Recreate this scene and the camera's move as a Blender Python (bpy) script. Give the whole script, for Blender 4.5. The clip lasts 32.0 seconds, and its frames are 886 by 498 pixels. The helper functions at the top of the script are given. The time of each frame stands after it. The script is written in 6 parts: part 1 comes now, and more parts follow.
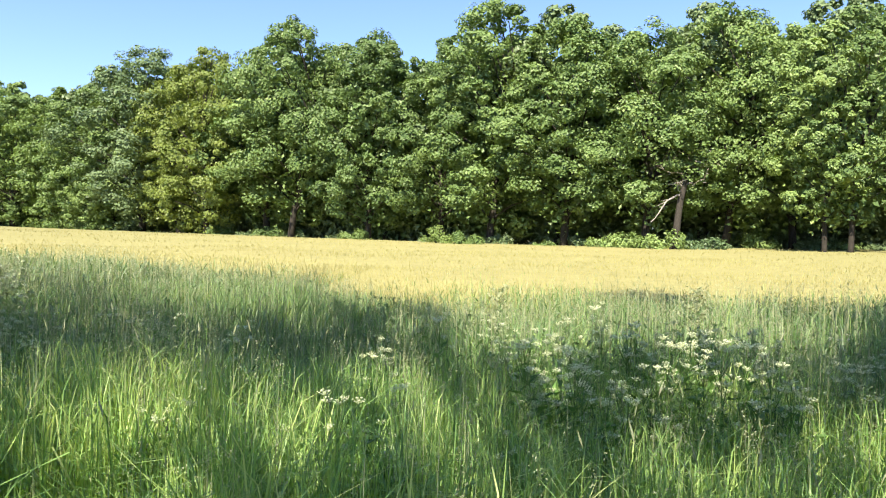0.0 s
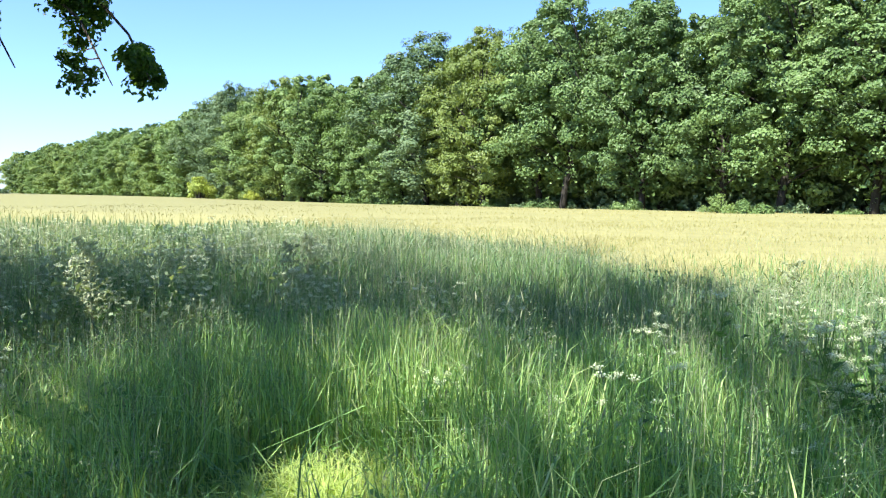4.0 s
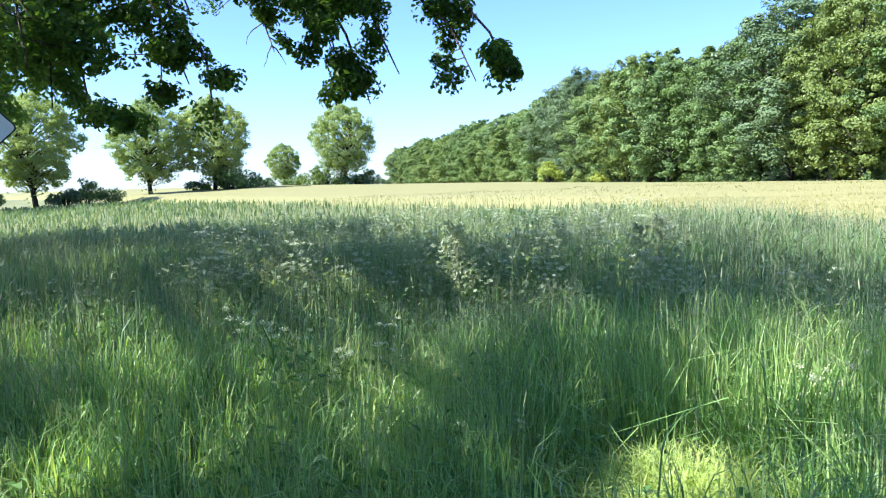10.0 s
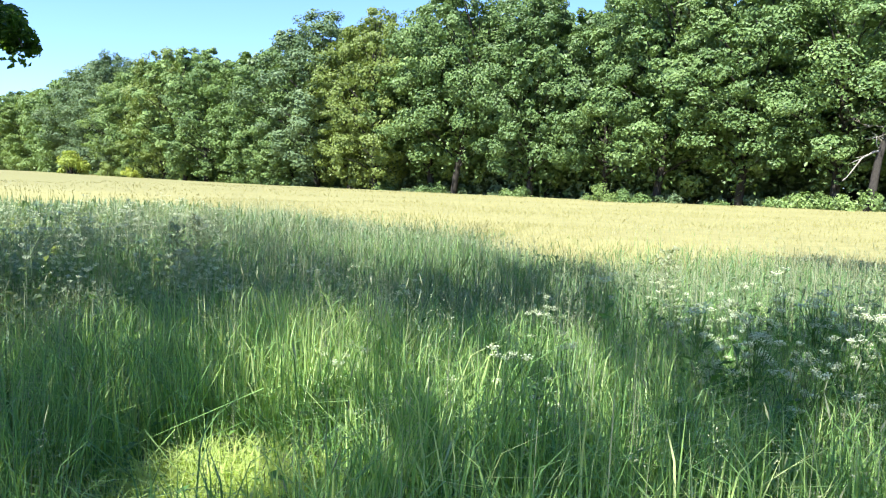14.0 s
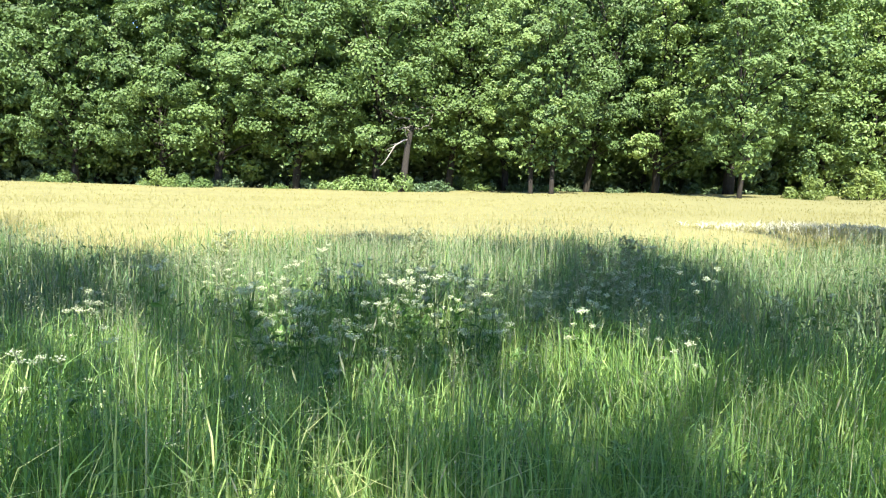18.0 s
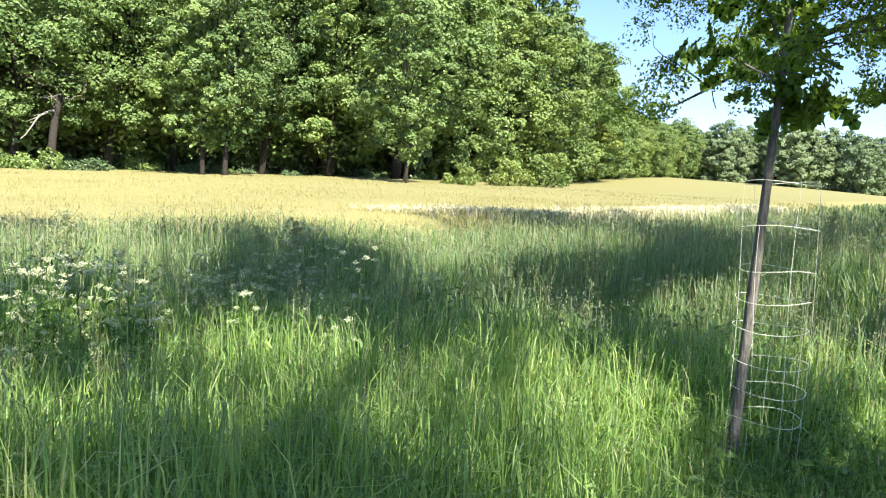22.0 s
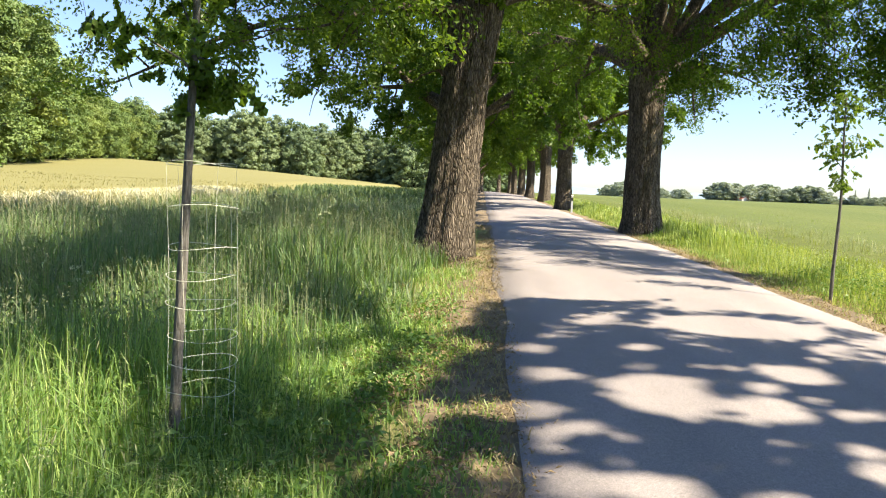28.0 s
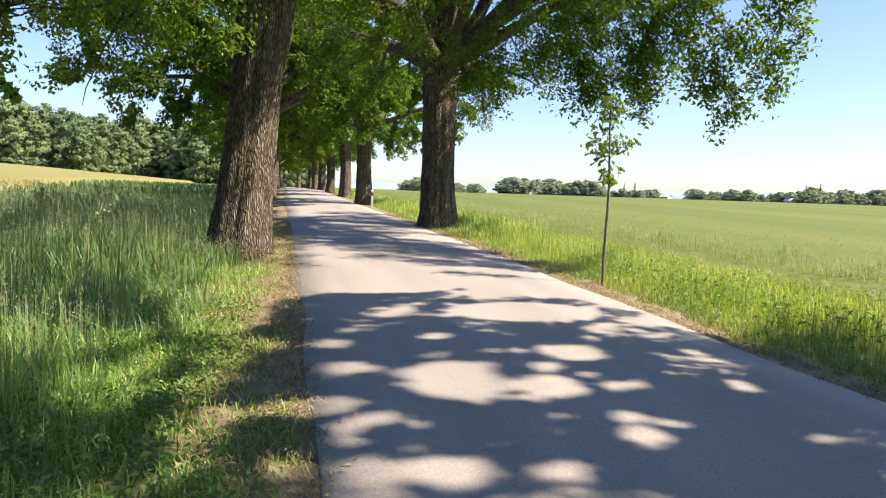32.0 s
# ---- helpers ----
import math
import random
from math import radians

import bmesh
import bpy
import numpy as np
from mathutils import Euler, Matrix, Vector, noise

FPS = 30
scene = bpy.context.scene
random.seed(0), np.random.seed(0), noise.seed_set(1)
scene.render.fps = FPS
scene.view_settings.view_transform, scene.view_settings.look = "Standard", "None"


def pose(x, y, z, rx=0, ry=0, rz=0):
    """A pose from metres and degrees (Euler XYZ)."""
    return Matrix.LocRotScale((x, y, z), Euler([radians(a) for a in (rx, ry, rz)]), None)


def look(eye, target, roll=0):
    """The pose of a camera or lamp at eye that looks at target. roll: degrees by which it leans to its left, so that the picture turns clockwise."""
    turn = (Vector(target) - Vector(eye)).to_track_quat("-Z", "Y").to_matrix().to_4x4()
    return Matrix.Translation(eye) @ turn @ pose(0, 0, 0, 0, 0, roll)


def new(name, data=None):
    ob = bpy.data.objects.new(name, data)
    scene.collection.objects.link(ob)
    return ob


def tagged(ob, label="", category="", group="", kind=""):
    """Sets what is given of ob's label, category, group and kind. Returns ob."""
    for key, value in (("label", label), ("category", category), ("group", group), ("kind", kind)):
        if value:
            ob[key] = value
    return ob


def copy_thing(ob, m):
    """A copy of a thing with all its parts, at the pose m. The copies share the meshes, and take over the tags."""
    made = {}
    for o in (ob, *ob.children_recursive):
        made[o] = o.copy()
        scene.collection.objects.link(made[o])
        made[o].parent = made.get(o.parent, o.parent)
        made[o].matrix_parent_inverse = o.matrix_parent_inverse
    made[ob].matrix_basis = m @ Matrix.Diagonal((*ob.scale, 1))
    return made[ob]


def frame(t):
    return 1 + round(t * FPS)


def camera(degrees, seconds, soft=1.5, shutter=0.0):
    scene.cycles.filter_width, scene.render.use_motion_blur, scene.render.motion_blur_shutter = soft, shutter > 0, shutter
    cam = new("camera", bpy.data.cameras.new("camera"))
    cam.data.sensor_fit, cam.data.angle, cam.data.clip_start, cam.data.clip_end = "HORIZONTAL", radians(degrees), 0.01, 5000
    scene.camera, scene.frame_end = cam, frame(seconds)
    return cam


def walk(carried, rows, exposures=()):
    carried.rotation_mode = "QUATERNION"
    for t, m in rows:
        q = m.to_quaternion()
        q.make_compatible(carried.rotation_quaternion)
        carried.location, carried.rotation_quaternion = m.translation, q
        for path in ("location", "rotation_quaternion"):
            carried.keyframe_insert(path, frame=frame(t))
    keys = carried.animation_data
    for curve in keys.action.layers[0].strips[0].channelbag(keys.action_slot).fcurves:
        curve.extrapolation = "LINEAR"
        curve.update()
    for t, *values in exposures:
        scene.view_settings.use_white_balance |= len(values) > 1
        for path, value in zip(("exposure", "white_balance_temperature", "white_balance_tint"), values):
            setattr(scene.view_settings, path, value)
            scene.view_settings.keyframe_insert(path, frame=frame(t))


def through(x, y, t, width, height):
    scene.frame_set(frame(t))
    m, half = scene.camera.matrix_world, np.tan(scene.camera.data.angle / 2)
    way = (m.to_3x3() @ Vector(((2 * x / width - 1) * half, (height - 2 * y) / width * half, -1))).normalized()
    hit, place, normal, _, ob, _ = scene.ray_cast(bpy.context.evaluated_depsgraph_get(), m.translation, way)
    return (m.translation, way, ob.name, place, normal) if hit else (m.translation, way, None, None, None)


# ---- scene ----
cam = camera(63.2, 32.0, soft=1.15)
PATH = [
    (0, (0.016, 0.001, 1.600), (-0.004, 4.001, 1.550), 1.69),
    (0.5, (0.015, 0.003, 1.600), (-0.039, 4.001, 1.508), 1.69),
    (1, (0.014, 0.005, 1.600), (-0.127, 4.001, 1.471), 1.50),
    (1.5, (0.012, 0.009, 1.600), (-0.274, 3.995, 1.430), 1.01),
    (2, (0.007, 0.014, 1.600), (-0.471, 3.980, 1.396), 0.46),
    (2.5, (-0.003, 0.020, 1.600), (-0.720, 3.949, 1.369), 0.11),
    (3, (-0.009, 0.033, 1.600), (-0.993, 3.904, 1.371), 0.19),
    (3.5, (-0.004, 0.055, 1.600), (-1.258, 3.846, 1.367), 0.63),
    (5.5, (0.002, 0.077, 1.600), (-1.999, 3.528, 1.302), 0.47),
    (6, (-0.002, 0.087, 1.600), (-2.233, 3.390, 1.273), -0.00),
    (6.5, (-0.014, 0.081, 1.600), (-2.501, 3.193, 1.240), -0.24),
    (7, (-0.026, 0.072, 1.600), (-2.758, 2.967, 1.213), -0.49),
    (7.5, (-0.033, 0.067, 1.600), (-2.962, 2.761, 1.200), -0.84),
    (8, (-0.037, 0.066, 1.600), (-3.093, 2.616, 1.204), -1.15),
    (8.5, (-0.041, 0.065, 1.600), (-3.155, 2.546, 1.218), -1.46),
    (9, (-0.045, 0.061, 1.600), (-3.148, 2.559, 1.236), -1.46),
    (9.5, (-0.048, 0.055, 1.600), (-3.099, 2.618, 1.246), -1.34),
    (10, (-0.050, 0.050, 1.600), (-3.043, 2.681, 1.256), -1.05),
    (10.5, (-0.053, 0.044, 1.600), (-2.985, 2.745, 1.270), -0.82),
    (11, (-0.056, 0.037, 1.600), (-2.897, 2.836, 1.291), -0.63),
    (11.5, (-0.057, 0.029, 1.600), (-2.728, 2.992, 1.306), -0.28),
    (12, (-0.055, 0.023, 1.600), (-2.449, 3.215, 1.313), 0.26),
    (12.5, (-0.051, 0.018, 1.600), (-2.078, 3.454, 1.308), 0.92),
    (13, (-0.047, 0.013, 1.600), (-1.669, 3.657, 1.295), 1.57),
    (13.5, (-0.043, 0.009, 1.600), (-1.276, 3.801, 1.286), 2.04),
    (14, (-0.034, 0.003, 1.600), (-0.921, 3.890, 1.283), 2.29),
    (14.5, (-0.014, -0.006, 1.600), (-0.573, 3.942, 1.285), 2.28),
    (16.5, (0.015, -0.018, 1.600), (0.570, 3.930, 1.282), 1.27),
    (17, (0.044, -0.032, 1.600), (0.877, 3.868, 1.280), 1.23),
    (17.5, (0.065, -0.044, 1.600), (1.185, 3.783, 1.280), 1.25),
    (18, (0.080, -0.056, 1.600), (1.492, 3.672, 1.277), 1.54),
    (18.5, (0.094, -0.068, 1.600), (1.785, 3.542, 1.272), 1.88),
    (19, (0.107, -0.081, 1.600), (2.051, 3.399, 1.268), 2.26),
    (19.5, (0.117, -0.095, 1.600), (2.284, 3.250, 1.260), 2.56),
    (20, (0.123, -0.107, 1.600), (2.480, 3.105, 1.248), 2.72),
    (20.5, (0.129, -0.117, 1.600), (2.636, 2.978, 1.232), 2.75),
    (21, (0.138, -0.126, 1.600), (2.767, 2.864, 1.222), 2.62),
    (21.5, (0.147, -0.134, 1.600), (2.898, 2.745, 1.225), 2.51),
    (22, (0.157, -0.142, 1.600), (3.024, 2.623, 1.244), 2.55),
    (22.5, (0.166, -0.152, 1.600), (3.151, 2.491, 1.266), 2.58),
    (23, (0.176, -0.163, 1.600), (3.278, 2.342, 1.281), 2.53),
    (23.5, (0.185, -0.178, 1.600), (3.399, 2.182, 1.285), 2.33),
    (24, (0.193, -0.197, 1.600), (3.509, 2.016, 1.273), 2.17),
    (24.5, (0.200, -0.221, 1.600), (3.603, 1.854, 1.256), 2.13),
    (26.5, (0.207, -0.247, 1.600), (4.034, 0.866, 1.262), 2.55),
    (27, (0.214, -0.273, 1.600), (4.123, 0.511, 1.271), 2.50),
    (27.5, (0.220, -0.298, 1.600), (4.178, 0.181, 1.272), 2.34),
    (28, (0.225, -0.321, 1.600), (4.206, -0.115, 1.266), 2.16),
    (28.5, (0.227, -0.339, 1.600), (4.213, -0.369, 1.267), 2.13),
    (29, (0.227, -0.350, 1.600), (4.207, -0.583, 1.275), 2.23),
    (29.5, (0.225, -0.358, 1.600), (4.193, -0.753, 1.285), 2.15),
    (30, (0.224, -0.365, 1.600), (4.177, -0.896, 1.295), 2.05),
    (30.5, (0.222, -0.372, 1.600), (4.158, -1.019, 1.298), 1.76),
    (31, (0.220, -0.380, 1.600), (4.138, -1.126, 1.295), 1.58),
    (31.5, (0.218, -0.386, 1.600), (4.120, -1.210, 1.287), 1.55),
    (32, (0.216, -0.389, 1.600), (4.106, -1.263, 1.277), 1.80),
]
EXPOSURES = [(0, 1.58, 7000, 12), (0.6, 1.62, 6100, 10), (3.5, 1.63, 6000, 10), (8, 1.70, 5600, 13), (13, 1.66, 5800, 11), (16.5, 1.70, 6200, 11), (21, 1.68, 6400, 10), (24.5, 1.71, 7400, 14), (27, 1.53, 7400, 11), (29, 1.40, 7600, 11), (32, 1.31, 7600, 11)]
walk(cam, [(t, look(eye, target, roll)) for t, eye, target, roll in PATH], EXPOSURES)

# ---- world, sun, exposure ----
SUN_AZ, SUN_EL = 160.0, 47.0  # degrees: turn to the left from +y, height over the horizon
sun_way = Vector((-math.sin(radians(SUN_AZ)) * math.cos(radians(SUN_EL)), math.cos(radians(SUN_AZ)) * math.cos(radians(SUN_EL)), math.sin(radians(SUN_EL))))
world = bpy.data.worlds.new("sky")
scene.world = world
world.use_nodes = True
wn, wl = world.node_tree.nodes, world.node_tree.links
sky = wn.new("ShaderNodeTexSky")
sky.sky_type, sky.sun_disc = "NISHITA", False
sky.sun_elevation, sky.sun_rotation = radians(SUN_EL), radians(-SUN_AZ)
sky.air_density, sky.dust_density, sky.ozone_density = 1.0, 0.5, 2.0
tint = wn.new("ShaderNodeMix")
tint.data_type, tint.blend_type = "RGBA", "MULTIPLY"
tint.inputs[0].default_value, tint.inputs[7].default_value = 1.0, (0.64, 0.74, 1.0, 1)
wl.new(sky.outputs[0], tint.inputs[6])
wl.new(tint.outputs[2], wn["Background"].inputs[0])
wn["Background"].inputs[1].default_value = 0.107
sun = new("sun", bpy.data.lights.new("sun", "SUN"))
sun.data.energy, sun.data.angle, sun.data.color = 5.0, radians(0.6), (1.0, 0.93, 0.8)
sun.matrix_world = look(sun_way * 60, (0, 0, 0))

rng = np.random.default_rng(7)


# ---- materials ----
def mat_base(name):
    m = bpy.data.materials.new(name)
    m.use_nodes = True
    nt = m.node_tree
    return m, nt, nt.nodes["Principled BSDF"]


def node(nt, kind, **values):
    n = nt.nodes.new(kind)
    for key, value in values.items():
        if key in n.inputs:
            n.inputs[key].default_value = value
    return n


def noise_node(nt, scale, detail=4.0, rough=0.55, stretch=None, source="Object"):
    co = nt.nodes.new("ShaderNodeTexCoord")
    n = node(nt, "ShaderNodeTexNoise", Scale=scale, Detail=detail, Roughness=rough)
    if stretch:
        mp = nt.nodes.new("ShaderNodeMapping")
        mp.inputs["Scale"].default_value = stretch
        nt.links.new(co.outputs[source], mp.inputs[0])
        nt.links.new(mp.outputs[0], n.inputs["Vector"])
    else:
        nt.links.new(co.outputs[source], n.inputs["Vector"])
    return n


def ramp(nt, fac, stops):
    r = nt.nodes.new("ShaderNodeValToRGB")
    while len(r.color_ramp.elements) < len(stops):
        r.color_ramp.elements.new(0.5)
    for el, (pos, col) in zip(r.color_ramp.elements, stops):
        el.position, el.color = pos, (*col, 1)
    nt.links.new(fac, r.inputs[0])
    return r


def mix_col(nt, fac, a, b, mode="MIX"):
    m = nt.nodes.new("ShaderNodeMix")
    m.data_type, m.blend_type = "RGBA", mode
    for sock, value in ((m.inputs[0], fac), (m.inputs[6], a), (m.inputs[7], b)):
        if isinstance(value, (int, float)):
            sock.default_value = value
        elif isinstance(value, tuple):
            sock.default_value = (*value, 1)
        else:
            nt.links.new(value, sock)
    return m.outputs[2]


def bump(nt, bsdf, height, strength, distance):
    b = node(nt, "ShaderNodeBump", Strength=strength, Distance=distance)
    nt.links.new(height, b.inputs["Height"])
    nt.links.new(b.outputs[0], bsdf.inputs["Normal"])


def leaf_material(name, stops, through=0.35, gloss=0.45, per_object=0.12, patch=1.2, shade=0.14, vary=0.5):
    """Thin foliage: colour varies leaf by leaf, clump by clump and plant by plant; part of the light passes through."""
    m, nt, bsdf = mat_base(name)
    geo = nt.nodes.new("ShaderNodeNewGeometry")
    info = nt.nodes.new("ShaderNodeObjectInfo")
    big = noise_node(nt, patch, 2.0)
    add = node(nt, "ShaderNodeMath")
    add.operation = "MULTIPLY_ADD"
    add.inputs[1].default_value = vary
    nt.links.new(geo.outputs["Random Per Island"], add.inputs[0])
    nt.links.new(big.outputs[0], add.inputs[2])
    sub = nt.nodes.new("ShaderNodeMath")
    sub.operation = "SUBTRACT"
    sub.inputs[1].default_value = 0.02 + 0.5 * vary
    nt.links.new(add.outputs[0], sub.inputs[0])
    col = ramp(nt, sub.outputs[0], stops)
    hue = node(nt, "ShaderNodeHueSaturation", Saturation=1.0)
    shift = nt.nodes.new("ShaderNodeMapRange")
    shift.inputs["To Min"].default_value, shift.inputs["To Max"].default_value = 0.5 + per_object * 0.08, 0.5 - per_object * 0.2
    value = nt.nodes.new("ShaderNodeMapRange")
    value.inputs["To Min"].default_value, value.inputs["To Max"].default_value = 1 - shade, 1 + shade
    nt.links.new(info.outputs["Random"], shift.inputs[0])
    nt.links.new(info.outputs["Random"], value.inputs[0])
    nt.links.new(shift.outputs[0], hue.inputs["Hue"])
    nt.links.new(value.outputs[0], hue.inputs["Value"])
    nt.links.new(col.outputs[0], hue.inputs["Color"])
    nt.links.new(hue.outputs[0], bsdf.inputs["Base Color"])
    bsdf.inputs["Roughness"].default_value = gloss
    bsdf.inputs["Specular IOR Level"].default_value = 0.35
    tr = nt.nodes.new("ShaderNodeBsdfTranslucent")
    lit = mix_col(nt, 1.0, hue.outputs[0], (1.55, 1.5, 0.55), "MULTIPLY")
    nt.links.new(lit, tr.inputs[0])
    mx = nt.nodes.new("ShaderNodeMixShader")
    mx.inputs[0].default_value = through
    nt.links.new(bsdf.outputs[0], mx.inputs[1])
    nt.links.new(tr.outputs[0], mx.inputs[2])
    nt.links.new(mx.outputs[0], nt.nodes["Material Output"].inputs[0])
    return m


OAK_STOPS = [(0.05, (0.05, 0.105, 0.024)), (0.35, (0.08, 0.155, 0.03)), (0.65, (0.12, 0.21, 0.04)), (0.95, (0.18, 0.26, 0.05))]
M_OAK = leaf_material("oak_leaf", OAK_STOPS, 0.55, 0.42, 0.06)
M_WOOD_LEAF = leaf_material("wood_leaf", [(0.15, (0.0702, 0.124, 0.0378)), (0.45, (0.122, 0.2, 0.0594)), (0.85, (0.21, 0.3, 0.098))], 0.16, 0.5, 0.07, 0.4, 0.24, 0.34)
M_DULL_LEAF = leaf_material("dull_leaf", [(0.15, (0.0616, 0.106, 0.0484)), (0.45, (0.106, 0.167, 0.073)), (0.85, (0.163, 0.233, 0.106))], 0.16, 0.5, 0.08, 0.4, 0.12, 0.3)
M_PALE_LEAF = leaf_material("pale_leaf", [(0.15, (0.104, 0.167, 0.045)), (0.5, (0.153, 0.23, 0.063)), (0.9, (0.216, 0.297, 0.09))], 0.22, 0.5, 0.14, 0.4, 0.18, 0.3)
M_YELLOW_LEAF = leaf_material("yellowish_leaf", [(0.15, (0.119, 0.167, 0.0396)), (0.5, (0.167, 0.224, 0.0546)), (0.9, (0.229, 0.286, 0.0792))], 0.25, 0.45, 0.05, 0.5, 0.1, 0.25)
# Haze put into the colour: paler, bluer leaves for trees on the horizon.
M_HAZED_LEAF = leaf_material("hazed_leaf", [(0.15, (0.22, 0.275, 0.235)), (0.5, (0.28, 0.34, 0.28)), (0.9, (0.34, 0.4, 0.32))], 0.25, 0.6, 0.08, 0.3, 0.1, 0.2)
M_FIELD_LEAF = leaf_material("field_tree_leaf", [(0.15, (0.21, 0.28, 0.11)), (0.5, (0.28, 0.36, 0.14)), (0.9, (0.36, 0.43, 0.19))], 0.45, 0.5, 0.1, 0.3, 0.12, 0.3)
# Greyed and paled as if through haze, for the wood beyond the swell.
M_DISTANT_HAZED = leaf_material("distant_leaf_hazed", [(0.15, (0.128, 0.189, 0.101)), (0.5, (0.182, 0.257, 0.135)), (0.9, (0.236, 0.317, 0.169))], 0.2, 0.8, 0.12, 0.3, 0.16, 0.25)
M_GRASS = leaf_material("tall_grass", [(0.02, (0.075, 0.15, 0.05)), (0.35, (0.185, 0.325, 0.105)), (0.7, (0.33, 0.465, 0.15)), (0.97, (0.54, 0.58, 0.27))], 0.4, 0.42, 0.0, 0.55, 0.1, 0.7)
# Darker, bluer copy of tall_grass: the shade farther out is put into it.
M_SHADED_GRASS = leaf_material("shaded_grass", [(0.02, (0.055, 0.115, 0.048)), (0.35, (0.125, 0.225, 0.09)), (0.7, (0.205, 0.315, 0.135)), (0.97, (0.34, 0.41, 0.22))], 0.4, 0.42, 0.0, 0.55, 0.1, 0.7)
M_VERGE_GRASS = leaf_material("verge_grass", [(0.02, (0.1, 0.16, 0.05)), (0.35, (0.2, 0.29, 0.09)), (0.7, (0.32, 0.4, 0.14)), (0.97, (0.5, 0.52, 0.26))], 0.4, 0.5, 0.0, 0.5, 0.1, 0.7)
M_STRAW = leaf_material("ripe_grass", [(0.1, (0.271, 0.259, 0.107)), (0.5, (0.312, 0.299, 0.126)), (0.9, (0.358, 0.339, 0.153))], 0.3, 0.6, 0.0, 0.15, 0.14, 0.3)
M_MARGIN = leaf_material("margin_grass", [(0.05, (0.08, 0.135, 0.068)), (0.5, (0.135, 0.205, 0.1)), (0.95, (0.23, 0.285, 0.155))], 0.4, 0.5, 0.0, 0.5)
M_BLEACHED = leaf_material("bleached_grass", [(0.1, (0.56, 0.54, 0.4)), (0.5, (0.64, 0.62, 0.48)), (0.9, (0.72, 0.7, 0.56))], 0.25, 0.6, 0.0, 0.3, 0.1, 0.3)
M_GOLD_LEAF = leaf_material("gold_leaf", [(0.15, (0.24, 0.3, 0.05)), (0.5, (0.31, 0.37, 0.07)), (0.9, (0.38, 0.43, 0.1))], 0.3, 0.5, 0.05, 0.5, 0.1, 0.25)
# Brighter than the other grasses: strong sunlight is put into this colour.
M_SUN_PATCH = leaf_material("sun_patch_grass", [(0.05, (0.3, 0.4, 0.1)), (0.5, (0.4, 0.5, 0.15)), (0.95, (0.52, 0.58, 0.22))], 0.45, 0.5, 0.0, 0.4)
M_LUSH = leaf_material("yellow_green_grass", [(0.05, (0.152, 0.216, 0.04)), (0.5, (0.224, 0.288, 0.06)), (0.95, (0.32, 0.36, 0.096))], 0.45, 0.5, 0.0, 0.4)
M_SEED = leaf_material("seed_heads", [(0.05, (0.19, 0.23, 0.125)), (0.5, (0.3, 0.335, 0.2)), (0.95, (0.43, 0.44, 0.29))], 0.3, 0.6, 0.0, 0.4)
M_WEED = leaf_material("broad_leaf_weed", [(0.05, (0.07, 0.15, 0.04)), (0.5, (0.12, 0.23, 0.06)), (0.95, (0.2, 0.32, 0.1))], 0.35, 0.4, 0.0, 2.0)
M_PALE_WEED = leaf_material("pale_weed", [(0.05, (0.14, 0.2, 0.1)), (0.5, (0.22, 0.29, 0.15)), (0.95, (0.34, 0.4, 0.24))], 0.35, 0.5, 0.0, 2.0)
M_UMBEL = leaf_material("white_umbel", [(0.05, (0.42, 0.48, 0.3)), (0.5, (0.57, 0.62, 0.42)), (0.95, (0.74, 0.76, 0.56))], 0.25, 0.6, 0.0, 3.0)
M_CROP = leaf_material("green_crop", [(0.05, (0.111, 0.178, 0.0425)), (0.5, (0.17, 0.238, 0.051)), (0.95, (0.281, 0.306, 0.085))], 0.35, 0.5, 0.0, 0.1)
M_LITTER = leaf_material("leaf_litter", [(0.05, (0.17, 0.119, 0.068)), (0.5, (0.281, 0.212, 0.128)), (0.95, (0.357, 0.289, 0.187))], 0.1, 0.7, 0.0, 1.0)


def bark_material(name, dark, light, scale=1.0):
    m, nt, bsdf = mat_base(name)
    ridge = noise_node(nt, 5.5 * scale, 6.0, 0.62, (2.2, 2.2, 0.42))
    fine = noise_node(nt, 30 * scale, 4.0, 0.6, (1, 1, 0.35))
    moss = noise_node(nt, 0.7, 3.0)
    col = ramp(nt, ridge.outputs[0], [(0.36, dark), (0.5, tuple((a + b) / 2 for a, b in zip(dark, light))), (0.62, light)])
    col2 = mix_col(nt, 0.35, col.outputs[0], ramp(nt, fine.outputs[0], [(0.3, dark), (0.7, light)]).outputs[0])
    green = ramp(nt, moss.outputs[0], [(0.52, (0, 0, 0)), (0.72, (0.35, 0.35, 0.35))])
    col3 = mix_col(nt, green.outputs[0], col2, (0.075, 0.09, 0.04))
    nt.links.new(col3, bsdf.inputs["Base Color"])
    bsdf.inputs["Roughness"].default_value = 0.9
    bsdf.inputs["Specular IOR Level"].default_value = 0.15
    bump(nt, bsdf, ridge.outputs[0], 0.9, 0.06 / scale)
    return m


M_BARK = bark_material("oak_bark", (0.075, 0.062, 0.048), (0.3, 0.255, 0.2))


